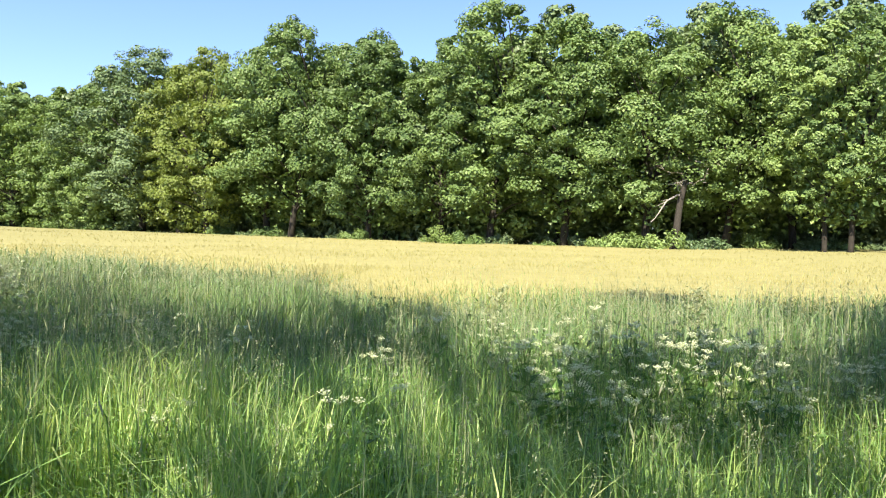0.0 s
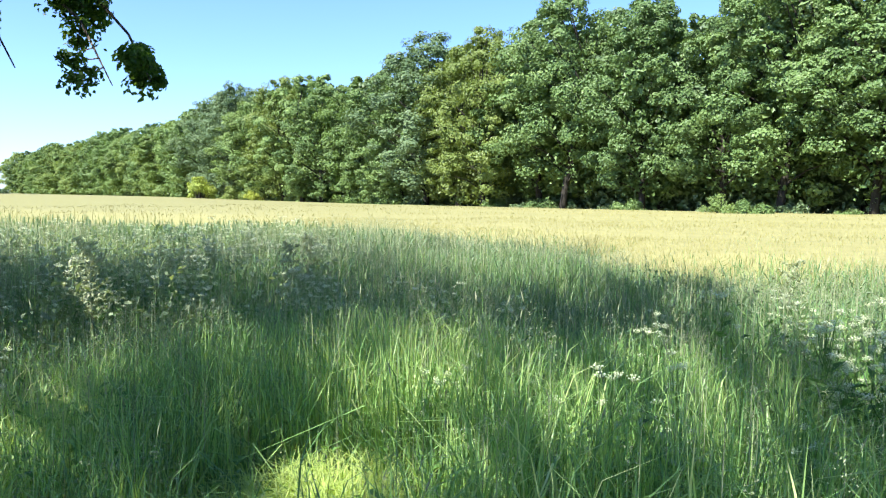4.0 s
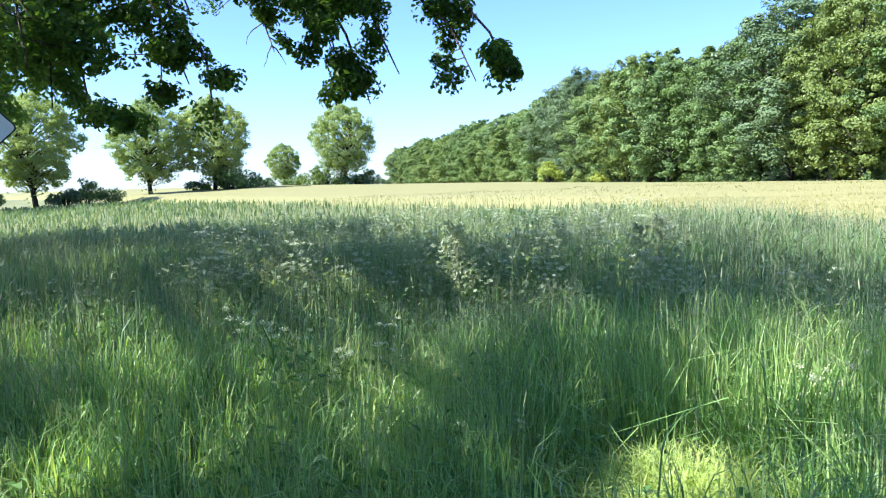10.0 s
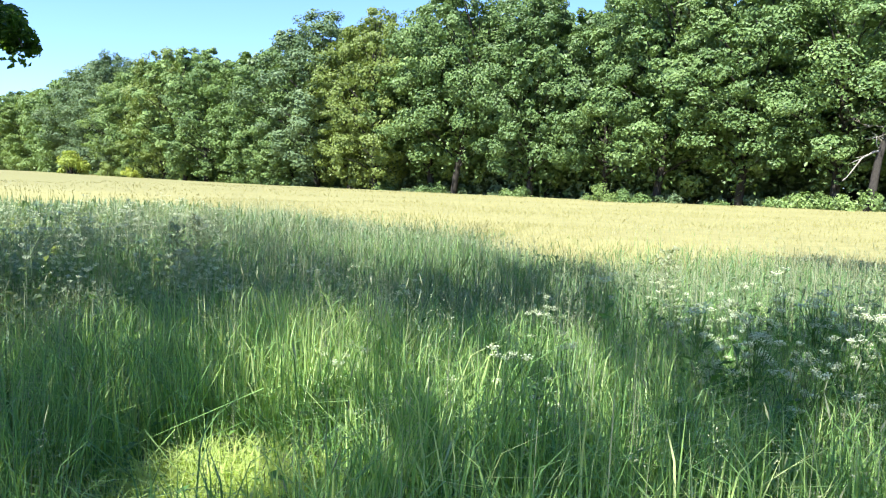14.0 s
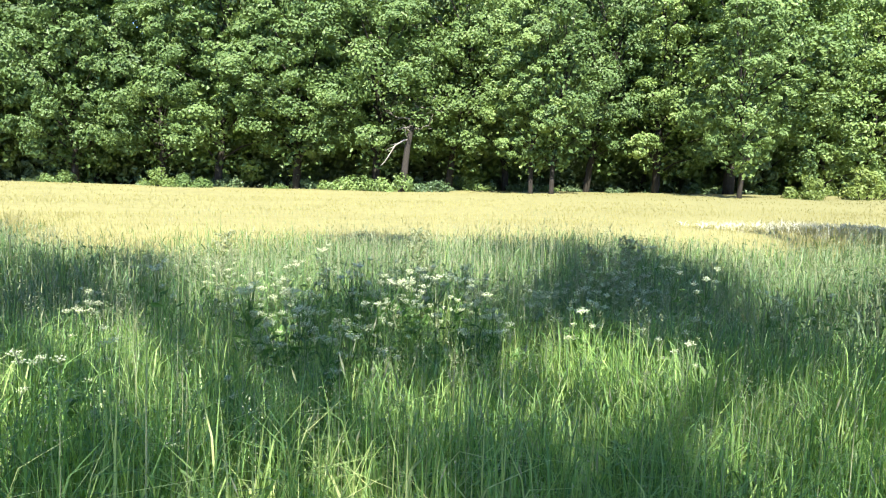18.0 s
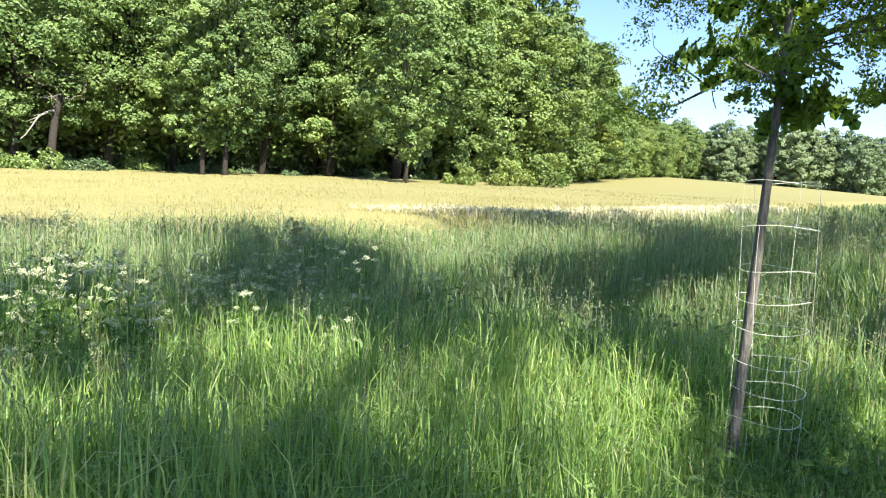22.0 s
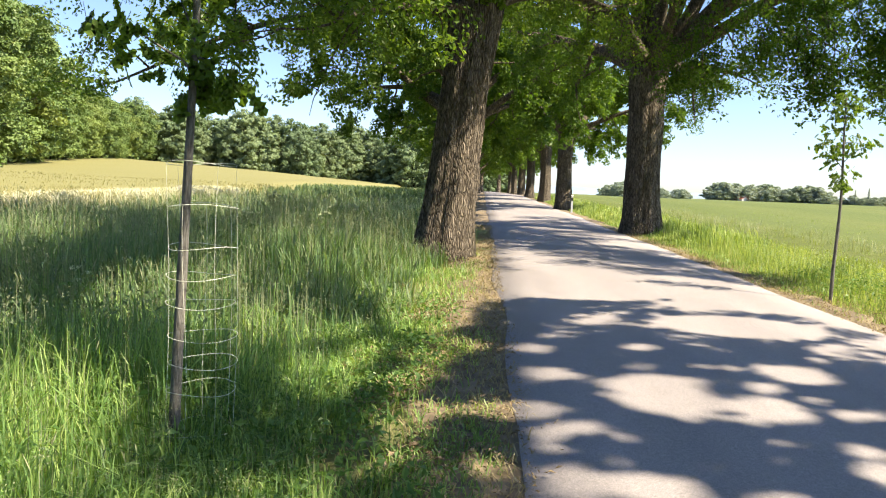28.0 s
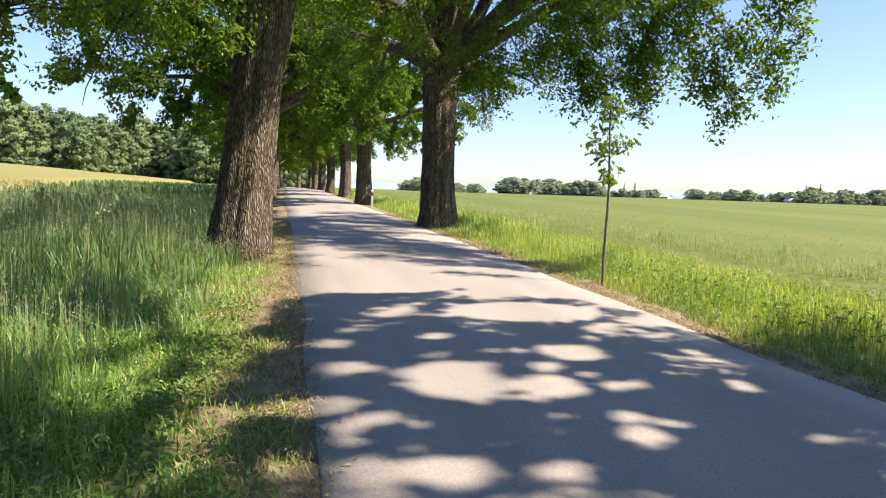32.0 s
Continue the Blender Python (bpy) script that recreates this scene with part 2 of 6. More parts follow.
def furrow(m):
    """Cuts the bark into long plates with dark furrows between them."""
    nt = m.node_tree
    bsdf = nt.nodes["Principled BSDF"]
    co = nt.nodes.new("ShaderNodeTexCoord")
    warp = noise_node(nt, 3.0, 3.0)
    shift = mix_col(nt, 0.09, co.outputs["Object"], warp.outputs["Color"], "ADD")
    mp = nt.nodes.new("ShaderNodeMapping")
    mp.inputs["Scale"].default_value = (26, 26, 4.4)
    nt.links.new(shift, mp.inputs[0])
    cells = node(nt, "ShaderNodeTexVoronoi", Scale=1.0)
    cells.feature = "DISTANCE_TO_EDGE"
    nt.links.new(mp.outputs[0], cells.inputs["Vector"])
    plate = ramp(nt, cells.outputs["Distance"], [(0.02, (0.34, 0.32, 0.3)), (0.18, (0.85, 0.85, 0.85)), (0.42, (1.12, 1.1, 1.08))])
    old = bsdf.inputs["Base Color"].links[0].from_socket
    nt.links.new(mix_col(nt, 0.9, old, plate.outputs[0], "MULTIPLY"), bsdf.inputs["Base Color"])
    bump(nt, bsdf, plate.outputs[0], 1.0, 0.05)


furrow(M_BARK)
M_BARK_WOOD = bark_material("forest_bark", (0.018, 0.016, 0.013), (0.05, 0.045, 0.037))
M_BARK_SAP = bark_material("sapling_bark", (0.055, 0.052, 0.047), (0.22, 0.212, 0.195), 5.0)
M_DEADWOOD = bark_material("dead_wood", (0.2, 0.18, 0.15), (0.42, 0.39, 0.34), 2.0)


def ground_material():
    m, nt, bsdf = mat_base("meadow_soil")
    a, b = noise_node(nt, 0.12, 5.0), noise_node(nt, 3.0, 6.0, 0.7)
    c1 = ramp(nt, a.outputs[0], [(0.3, (0.1, 0.13, 0.035)), (0.55, (0.17, 0.18, 0.06)), (0.75, (0.24, 0.22, 0.09))])
    c2 = ramp(nt, b.outputs[0], [(0.3, (0.05, 0.06, 0.02)), (0.7, (0.2, 0.21, 0.08))])
    nt.links.new(mix_col(nt, 0.5, c1.outputs[0], c2.outputs[0]), bsdf.inputs["Base Color"])
    bsdf.inputs["Roughness"].default_value = 0.95
    bump(nt, bsdf, b.outputs[0], 0.8, 0.1)
    return m


def field_material(name, stops, rows=0.0):
    m, nt, bsdf = mat_base(name)
    a, b = noise_node(nt, 0.06, 4.0, 0.6, (0.16, 1.7, 1)), noise_node(nt, 2.2, 5.0, 0.7)
    c1 = ramp(nt, a.outputs[0], stops)
    c2 = ramp(nt, b.outputs[0], [(0.25, tuple(v * 0.6 for v in stops[0][1])), (0.75, tuple(min(1, v * 1.15) for v in stops[-1][1]))])
    nt.links.new(mix_col(nt, 0.45, c1.outputs[0], c2.outputs[0]), bsdf.inputs["Base Color"])
    bsdf.inputs["Roughness"].default_value = 0.9
    bsdf.inputs["Specular IOR Level"].default_value = 0.2
    bump(nt, bsdf, b.outputs[0], 0.7, 0.15)
    return m


def ripen(m, socket):
    """Turns the ripe grass to a duller tan towards both ends of the field."""
    nt = m.node_tree
    co = nt.nodes.new("ShaderNodeTexCoord")
    xyz = nt.nodes.new("ShaderNodeSeparateXYZ")
    nt.links.new(co.outputs["Object"], xyz.inputs[0])
    far = nt.nodes.new("ShaderNodeMapRange")
    far.inputs["From Min"].default_value, far.inputs["From Max"].default_value = 8.0, 42.0
    far.inputs["To Max"].default_value = 0.7
    away = nt.nodes.new("ShaderNodeMath")
    away.operation = "ABSOLUTE"
    nt.links.new(xyz.outputs[0], away.inputs[0])
    nt.links.new(away.outputs[0], far.inputs[0])
    old = socket.links[0].from_socket
    nt.links.new(mix_col(nt, far.outputs[0], old, (0.2, 0.195, 0.08)), socket)


ripen(M_STRAW, M_STRAW.node_tree.nodes["Hue/Saturation/Value"].inputs["Color"])
M_GROUND = ground_material()
M_HAY = field_material("ripe_meadow", [(0.3, (0.229, 0.218, 0.0839)), (0.5, (0.263, 0.248, 0.0977)), (0.7, (0.294, 0.274, 0.114))])
ripen(M_HAY, M_HAY.node_tree.nodes["Principled BSDF"].inputs["Base Color"])
M_CROPLAND = field_material("cropland", [(0.3, (0.075, 0.112, 0.03)), (0.5, (0.108, 0.148, 0.038)), (0.72, (0.165, 0.185, 0.055))])


def asphalt_material():
    m, nt, bsdf = mat_base("asphalt")
    grit, grain, patch = noise_node(nt, 160, 3.0, 0.7), noise_node(nt, 45, 5.0, 0.7), noise_node(nt, 0.7, 5.0, 0.6, (0.4, 1.4, 1))
    c = ramp(nt, patch.outputs[0], [(0.3, (0.27, 0.25, 0.252)), (0.7, (0.36, 0.335, 0.338))])
    s = ramp(nt, grit.outputs[0], [(0.35, (0.5, 0.5, 0.5)), (0.5, (0.95, 0.95, 0.95)), (0.68, (1.5, 1.48, 1.42))])
    c2 = mix_col(nt, 0.85, c.outputs[0], s.outputs[0], "MULTIPLY")
    g = ramp(nt, grain.outputs[0], [(0.4, (0.85, 0.85, 0.85)), (0.65, (1.12, 1.1, 1.08))])
    nt.links.new(mix_col(nt, 1.0, c2, g.outputs[0], "MULTIPLY"), bsdf.inputs["Base Color"])
    bsdf.inputs["Roughness"].default_value = 0.82
    bump(nt, bsdf, grit.outputs[0], 0.5, 0.008)
    return m


M_ASPHALT = asphalt_material()


def plain(name, col, rough=0.6, metal=0.0, vary=0.12, scale=8.0):
    m, nt, bsdf = mat_base(name)
    n = noise_node(nt, scale, 4.0)
    r = ramp(nt, n.outputs[0], [(0.3, tuple(v * (1 - vary) for v in col)), (0.7, tuple(min(1, v * (1 + vary)) for v in col))])
    nt.links.new(r.outputs[0], bsdf.inputs["Base Color"])
    bsdf.inputs["Roughness"].default_value, bsdf.inputs["Metallic"].default_value = rough, metal
    return m


M_VERGE = plain("verge_soil", (0.19, 0.148, 0.095), 0.95, 0, 0.45, 5.0)
M_WHITE = plain("white_sheeting", (0.78, 0.78, 0.78), 0.4, 0, 0.04)
M_YELLOW = plain("yellow_sheeting", (0.75, 0.42, 0.02), 0.4, 0, 0.05)
M_BLACK = plain("black_print", (0.02, 0.02, 0.02), 0.5)
M_ZINC = plain("galvanised_steel", (0.3, 0.3, 0.3), 0.6, 0.3)
M_WIRE = plain("pale_wire", (0.72, 0.74, 0.62), 0.45, 0.1)
M_DRY = leaf_material("dry_grass", [(0.1, (0.255, 0.212, 0.111)), (0.5, (0.357, 0.306, 0.17)), (0.9, (0.442, 0.391, 0.238))], 0.25, 0.65, 0.0, 1.0)
M_PALE_ROOF = plain("pale_grey_roof", (0.55, 0.55, 0.53), 0.7, 0, 0.1, 1.0)
M_PLASTER = plain("pale_plaster", (0.7, 0.67, 0.6), 0.9)
M_ROOF = plain("red_roof_tiles", (0.42, 0.15, 0.09), 0.85, 0, 0.25, 2.0)
M_GLASS = plain("dark_glass", (0.05, 0.06, 0.07), 0.15)


# ---- mesh helpers ----
def mesh_of(name, verts, polys, material, smooth=False):
    """One mesh from a vertex array and a list of index arrays, each of faces with the same corner count."""
    me = bpy.data.meshes.new(name)
    verts = np.asarray(verts, np.float32)
    polys = [np.asarray(p, np.int32) for p in polys if len(p)]
    totals = np.concatenate([np.full(len(p), p.shape[1], np.int32) for p in polys])
    me.vertices.add(len(verts))
    me.vertices.foreach_set("co", verts.ravel())
    loops = np.concatenate([p.ravel() for p in polys])
    me.loops.add(len(loops))
    me.loops.foreach_set("vertex_index", loops)
    me.polygons.add(len(totals))
    me.polygons.foreach_set("loop_start", np.r_[0, np.cumsum(totals)[:-1]].astype(np.int32))
    me.polygons.foreach_set("loop_total", totals)
    me.polygons.foreach_set("use_smooth", np.full(len(totals), smooth))
    me.update(calc_edges=True)
    me.materials.append(material)
    return me


def part(name, me, parent, label=""):
    ob = new(name, me)
    ob.parent = parent
    return tagged(ob, label) if label else ob


def empty(name, m=None):
    ob = new(name)
    ob.empty_display_size = 0.3
    if m is not None:
        ob.matrix_basis = m
    return ob


class Shape:
    """Gathers tubes, boxes and faces into one mesh."""

    def __init__(self):
        self.v, self.q, self.t, self.n = [], [], [], 0

    def add(self, verts, quads=(), tris=()):
        self.v.append(np.asarray(verts, float).reshape(-1, 3))
        if len(quads):
            self.q.append(np.asarray(quads) + self.n)
        if len(tris):
            self.t.append(np.asarray(tris) + self.n)
        self.n += len(self.v[-1])

    def tube(self, pts, radii, sides=8, ridge=0.0, cap=True):
        pts = np.asarray(pts, float)
        n = len(pts)
        tang = np.gradient(pts, axis=0)
        tang /= np.linalg.norm(tang, axis=1)[:, None] + 1e-9
        ref = np.array([0.0, 0, 1]) if abs(tang[0, 2]) < 0.8 else np.array([1.0, 0, 0])
        u = np.cross(tang, ref)
        u /= np.linalg.norm(u, axis=1)[:, None] + 1e-9
        w = np.cross(tang, u)
        a = np.arange(sides) * 2 * np.pi / sides
        r = np.asarray(radii, float)[:, None] * np.ones(sides)
        if ridge:
            for k, amp in ((5, 0.5), (8, 0.6), (13, 0.7), (19, 0.6)):
                r = r * (1 + ridge * amp * np.sin(k * a + 0.7 * k + 0.9 * np.sin(pts[:, 2:3] * (0.6 + 0.13 * k))))
        ring = pts[:, None] + r[..., None] * (np.cos(a)[None, :, None] * u[:, None] + np.sin(a)[None, :, None] * w[:, None])
        i, j = np.meshgrid(np.arange(n - 1), np.arange(sides), indexing="ij")
        k = (j + 1) % sides
        quads = np.stack([i * sides + j, (i + 1) * sides + j, (i + 1) * sides + k, i * sides + k], -1).reshape(-1, 4)
        verts = ring.reshape(-1, 3)
        if cap:
            verts = np.r_[verts, pts[:1], pts[-1:]]
            jj = np.arange(sides)
            kk = (jj + 1) % sides
            tris = np.r_[np.stack([np.full(sides, n * sides), jj, kk], -1), np.stack([np.full(sides, n * sides + 1), (n - 1) * sides + kk, (n - 1) * sides + jj], -1)]
            self.add(verts, quads, tris)
        else:
            self.add(verts, quads)

    def box(self, lo, hi):
        (a, b, c), (d, e, f) = lo, hi
        v = [(a, b, c), (d, b, c), (d, e, c), (a, e, c), (a, b, f), (d, b, f), (d, e, f), (a, e, f)]
        self.add(v, [(0, 3, 2, 1), (4, 5, 6, 7), (0, 1, 5, 4), (1, 2, 6, 5), (2, 3, 7, 6), (3, 0, 4, 7)])

    def mesh(self, name, material, smooth=False):
        polys = []
        if self.q:
            polys.append(np.concatenate(self.q))
        if self.t:
            polys.append(np.concatenate(self.t))
        return mesh_of(name, np.concatenate(self.v), polys, material, smooth)


def unit(v):
    return v / (np.linalg.norm(v, axis=-1, keepdims=True) + 1e-9)


def leaf_mesh(name, centres, normals, size, material, r, aspect=0.62, drop=0.15):
    """Single folded leaves: a base, two shoulders, and a tip, lying across the given normals."""
    n = len(centres)
    nor = unit(normals)
    rand = r.normal(size=(n, 3))
    rand[:, 2] -= drop * 2
    along = unit(np.cross(nor, np.cross(rand, nor)))
    side = np.cross(nor, along)
    s = np.asarray(size, float).reshape(-1, 1) * r.uniform(0.7, 1.3, (n, 1))
    fold = nor * s * 0.12
    base, tip = centres - along * s * 0.5, centres + along * s * 0.5 - nor * s * 0.1
    left, right = centres + side * s * aspect * 0.5 + fold + along * s * 0.08, centres - side * s * aspect * 0.5 + fold + along * s * 0.08
    verts = np.stack([base, right, tip, left], 1).reshape(-1, 3)
    return mesh_of(name, verts, [np.arange(4 * n).reshape(-1, 4)], material)


# ---- lie of the land ----
def smooth(a, lo, hi):
    s = np.clip((np.asarray(a, float) - lo) / (hi - lo), 0, 1)
    return s * s * (3 - 2 * s)


def land(x, y):
    """Height of the ground: the road climbs gently ahead, the meadow lifts towards the wood, a low swell lies beyond."""
    x, y = np.asarray(x, float), np.asarray(y, float)
    road = 0.0125 * np.clip(x, -40, 90) * smooth(np.abs(x), 0, 12)
    meadow = 1.25 * smooth(y, 6, 62) * (1 - 0.35 * np.exp(-((x - 5) / 30) ** 2))
    swell = 4.2 * smooth(x, 60, 190) * smooth(y, 10, 110)
    south = -0.35 * smooth(-y, 5.5, 12) - 0.6 * smooth(-y, 14, 150) * smooth(x, -300, 80)
    west = 0.8 * smooth(-x, 30, 120) * smooth(y, -5, 60)
    rough = 0.05 * np.sin(x * 0.7 + 1.3 * np.sin(y * 0.5)) * np.sin(y * 0.9) * smooth(y, 0.6, 3)
    return road * (1 - 0.5 * smooth(y, 10, 60)) + meadow + swell + south + west + rough


def lz(x, y):
    return float(land(x, y))


ROAD_N, ROAD_S = -0.6, -5.0


# ---- ground, fields, road ----
def sheet(name, xs, ys, material, lift=0.0, jitter=0.0):
    gx, gy = np.meshgrid(xs, ys, indexing="ij")
    gz = land(gx, gy) + lift + (rng.normal(0, jitter, gx.shape) if jitter else 0)
    i, j = np.meshgrid(np.arange(len(xs) - 1), np.arange(len(ys) - 1), indexing="ij")
    m = len(ys)
    quads = np.stack([i * m + j, (i + 1) * m + j, (i + 1) * m + j + 1, i * m + j + 1], -1).reshape(-1, 4)
    return mesh_of(name, np.stack([gx, gy, gz], -1).reshape(-1, 3), [quads], material, True)


def spread(lo, hi, fine, grow=1.13):
    """Grid lines, close together near zero and ever wider outwards."""
    out = [0.0]
    step = fine
    while out[-1] < max(hi, -lo):
        out.append(out[-1] + step)
        if out[-1] > 30:
            step *= grow
    a = np.array(out)
    return np.unique(np.r_[-a[a <= -lo + 1e-6], a[a <= hi + 1e-6], lo, hi])


ground = tagged(new("ground", sheet("ground", spread(-4000, 4000, 1.0), spread(-4000, 4000, 1.0), M_GROUND, -0.03)), "uneven meadow soil under tall grass, reaching the horizon", "ground", kind="structure")

rx = np.r_[np.arange(-60, 60, 1.0), np.arange(60, 260, 5.0)]
cross = np.linspace(ROAD_S, ROAD_N, 9)
rv, rq = [], []
edge_n, edge_s = 0.09 * np.sin(rx * 0.9) * np.sin(rx * 0.37 + 1) , 0.09 * np.sin(rx * 0.8 + 2) * np.sin(rx * 0.41)
for k, c in enumerate(cross):
    yy = c + (edge_n if k == 8 else edge_s if k == 0 else 0 * rx)
    rv.append(np.stack([rx, yy, 0.0125 * np.clip(rx, -40, 90) * smooth(np.abs(rx), 0, 12) + 0.03 + 0.05 * (1 - ((c - cross[4]) / 2.2) ** 2)], -1))
low = [rv[0] - [0, 0.05, 0.12], rv[-1] + [0, 0.05, -0.12]]
rv = [low[0], *rv, low[1]]
for k in range(10):
    i = np.arange(len(rx) - 1)
    rq.append(np.stack([k * len(rx) + i, k * len(rx) + i + 1, (k + 1) * len(rx) + i + 1, (k + 1) * len(rx) + i], -1))
road = tagged(new("road", mesh_of("road", np.concatenate(rv), [np.concatenate(rq)], M_ASPHALT, True)), "narrow grey asphalt lane with worn ragged edges", "road", kind="structure")

def verge_strip(name, y_road, y_out):
    """A trodden strip whose outer edge wanders."""
    xs = np.arange(-60, 200, 0.5)
    me = sheet(name, xs, np.linspace(0, 1, 9), M_VERGE, 0.0, 0.0)
    co = np.zeros(len(me.vertices) * 3, np.float32)
    me.vertices.foreach_get("co", co)
    co = co.reshape(-1, 3)
    x, f = co[:, 0], co[:, 1].copy()
    co[:, 1] = y_road + (y_out - y_road) * f * (0.75 + 0.3 * np.sin(x * 1.9) * np.sin(x * 0.53 + 1) + 0.2 * np.sin(x * 5.1))
    co[:, 2] = land(co[:, 0], co[:, 1]) + 0.012 - 0.06 * smooth(f, 0.8, 1.0) + rng.normal(0, 0.01, len(co))
    me.vertices.foreach_set("co", co.ravel())
    return tagged(new(name, me), "dry trodden verge with litter and short grass", "verge", kind="structure")


verge_n = verge_strip("verge_north", -0.72, 0.35)
verge_s = verge_strip("verge_south", -4.88, -5.75)


MARGIN = np.array([(-120, 30), (-75, 30), (-50, 32), (-36, 32), (-24, 30), (-15, 27), (-9.5, 23.5), (-6, 21), (-3.5, 18.5), (-2.3, 15.5), (-1, 12.6), (3, 12.8), (6, 12.5), (9, 11.8), (12, 11), (22, 12.5), (45, 15), (150, 24)], float)


def field_line(x):
    """Where the rough margin ends and the ripe field begins."""
    return np.interp(x, MARGIN[:, 0], MARGIN[:, 1]) + 0.4 * np.sin(x * 0.9) + 0.3 * np.sin(x * 2.3 + 1)


hay = sheet("ripe_field", spread(-330, 330, 2.0, 1.08), np.r_[np.linspace(9, 60, 52), np.linspace(62, 330, 60)], M_HAY, 0.58)
hz = np.zeros(len(hay.vertices) * 3, np.float32)
hay.vertices.foreach_get("co", hz)
hz = hz.reshape(-1, 3)
hz[:, 2] -= 0.71 * (1 - smooth(hz[:, 1] - field_line(hz[:, 0]), 0.0, 3.0))
hay.vertices.foreach_set("co", hz.ravel())
tagged(new("ripe_field", hay), "pale yellow ripening grassland stretching to the wood", "field", kind="structure")
cropland = sheet("crop_field", spread(-600, 700, 2.0, 1.2), -np.r_[np.linspace(8.6, 60, 50), np.linspace(66, 460, 40)][::-1], M_CROPLAND, 0.42)
cz = np.zeros(len(cropland.vertices) * 3, np.float32)
cropland.vertices.foreach_get("co", cz)
cz = cz.reshape(-1, 3)
cz[:, 2] -= 0.5 * smooth(cz[:, 1], -12, -9)
cropland.vertices.foreach_set("co", cz.ravel())
tagged(new("crop_field", cropland), "wide green cornfield with pale tramlines", "field", kind="structure")


# ---- trees ----
def curve_pts(start, way, length, n, r, lift=0.0, wander=0.12):
    """A wandering polyline; lift bends it up or down on the way."""
    pts = [np.array(start, float)]
    d = unit(np.array(way, float))
    for _ in range(n):
        d = unit(d + r.normal(0, wander, 3) + np.array([0, 0, lift / n]))
        pts.append(pts[-1] + d * length / n)
    return np.array(pts)


def at_frac(pts, f):
    k = f * (len(pts) - 1)
    i = min(int(k), len(pts) - 2)
    return pts[i] + (pts[i + 1] - pts[i]) * (k - i), unit(pts[i + 1] - pts[i])


def clump_leaves(r, anchors, radius, each, flat=0.7, jitter=0.45):
    n = len(anchors)
    d = unit(r.normal(size=(n, each, 3)))
    rad = radius[:, None, None] * r.uniform(0.35, 1.08, (n, each, 1)) ** 0.6
    pos = anchors[:, None] + d * rad * np.array([1, 1, flat])
    nor = d + r.normal(0, jitter, (n, each, 3)) + np.array([0, 0, 0.35])
    return pos.reshape(-1, 3), nor.reshape(-1, 3)


# sun patches placed on the ground by cutting leaves from crowns (x, y, half length, half width)
SUN_SPOTS = [(2.65, 4.15, 0.5, 0.45), (4.27, 2.5, 0.35, 0.4), (4.3, 1.9, 0.3, 0.35), (1.95, 2.96, 0.1, 0.15), (2.33, 3.15, 0.2, 0.15), (3.36, 3.05, 0.12, 0.2), (6.0, 4.2, 0.4, 0.7), (6.6, 1.6, 0.7, 0.7), (1.3, 3.45, 0.2, 0.25), (7.6, 6.9, 0.5, 1.0), (4.0, 9.6, 1.3, 1.4)]
SUN_SPOTS += [(-1.68, 2.85, 0.38, 0.34), (-1.7, 4.05, 0.35, 0.4), (-8.0, 4.9, 0.45, 0.7), (-5.8, 1.9, 0.35, 0.4), (-5.7, 2.85, 0.2, 0.3), (-7.2, 11.8, 0.9, 1.9), (-4.3, 0.75, 0.2, 0.4), (-12.0, 3.4, 1.0, 0.6), (-4.2, 4.2, 0.12, 0.4), (-0.4, 5.6, 0.35, 0.7), (0.86, 5.4, 0.12, 0.4), (-0.1, 3.8, 0.2, 0.2)]
SUN_SPOTS += [(1.15, 3.65, 0.2, 0.3), (0.58, 3.85, 0.1, 0.2), (-3.6, 2.6, 0.2, 0.15), (8.0, 3.0, 1.2, 0.8), (8.7, 0.0, 1.3, 0.6), (6.3, 0.35, 0.5, 0.15),  (11.0, -2.1, 1.2, 1.4), (8.4, -3.6, 0.6, 1.0), (5.6, -2.1, 0.55, 0.4), (5.3, -2.8, 0.3, 0.25), (5.13, -1.0, 0.2, 0.35)]
SUN_SPOTS += [(x, y, e + 0.1, e + 0.1) for x, y, e in ((4.15, -3.0, 0.05), (4.5, -3.05, 0.0), (4.35, -3.3, -0.02), (5.1, -4.4, 0.0), (3.93, -1.25, 0.08), (3.83, -1.67, 0.1), (3.7, -2.27, 0.02), (4.07, -0.8, 0.03), (4.77, -1.4, 0.03), (6.1, -1.3, 0.1), (7.15, -2.25, 0.05), (6.33, -3.4, 0.2), (7.0, -1.2, 0.08), (7.0, -0.6, 0.1), (10.4, -0.25, 0.3), (8.6, 0.1, 0.25), (7.4, 0.15, 0.12), (6.45, -0.25, 0.15), (5.6, -0.1, 0.12), (5.0, -0.4, 0.1), (5.5, 0.5, 0.1), (6.9, 0.8, 0.15), (9.4, 0.55, 0.2))]
SUN_SPOTS += [(-6.2, 5.95, 0.3, 0.4), (-7.9, 5.0, 0.45, 0.6), (1.9, 5.5, 0.2, 0.25)]
gap_r = np.random.default_rng(52)
SUN_SPOTS += [(gap_r.uniform(-8, 3.5), gap_r.uniform(1.0, 8.0), gap_r.uniform(0.06, 0.3), gap_r.uniform(0.06, 0.25)) for _ in range(24)]
SUN_SPOTS += [(gap_r.uniform(2.5, 9), gap_r.uniform(-0.5, 5.5), gap_r.uniform(0.06, 0.4), gap_r.uniform(0.06, 0.3)) for _ in range(16)]
SUN_SPOTS += [(gap_r.uniform(4.0, 11), gap_r.uniform(-0.5, 1.6), gap_r.uniform(0.06, 0.24), gap_r.uniform(0.06, 0.24)) for _ in range(26)]
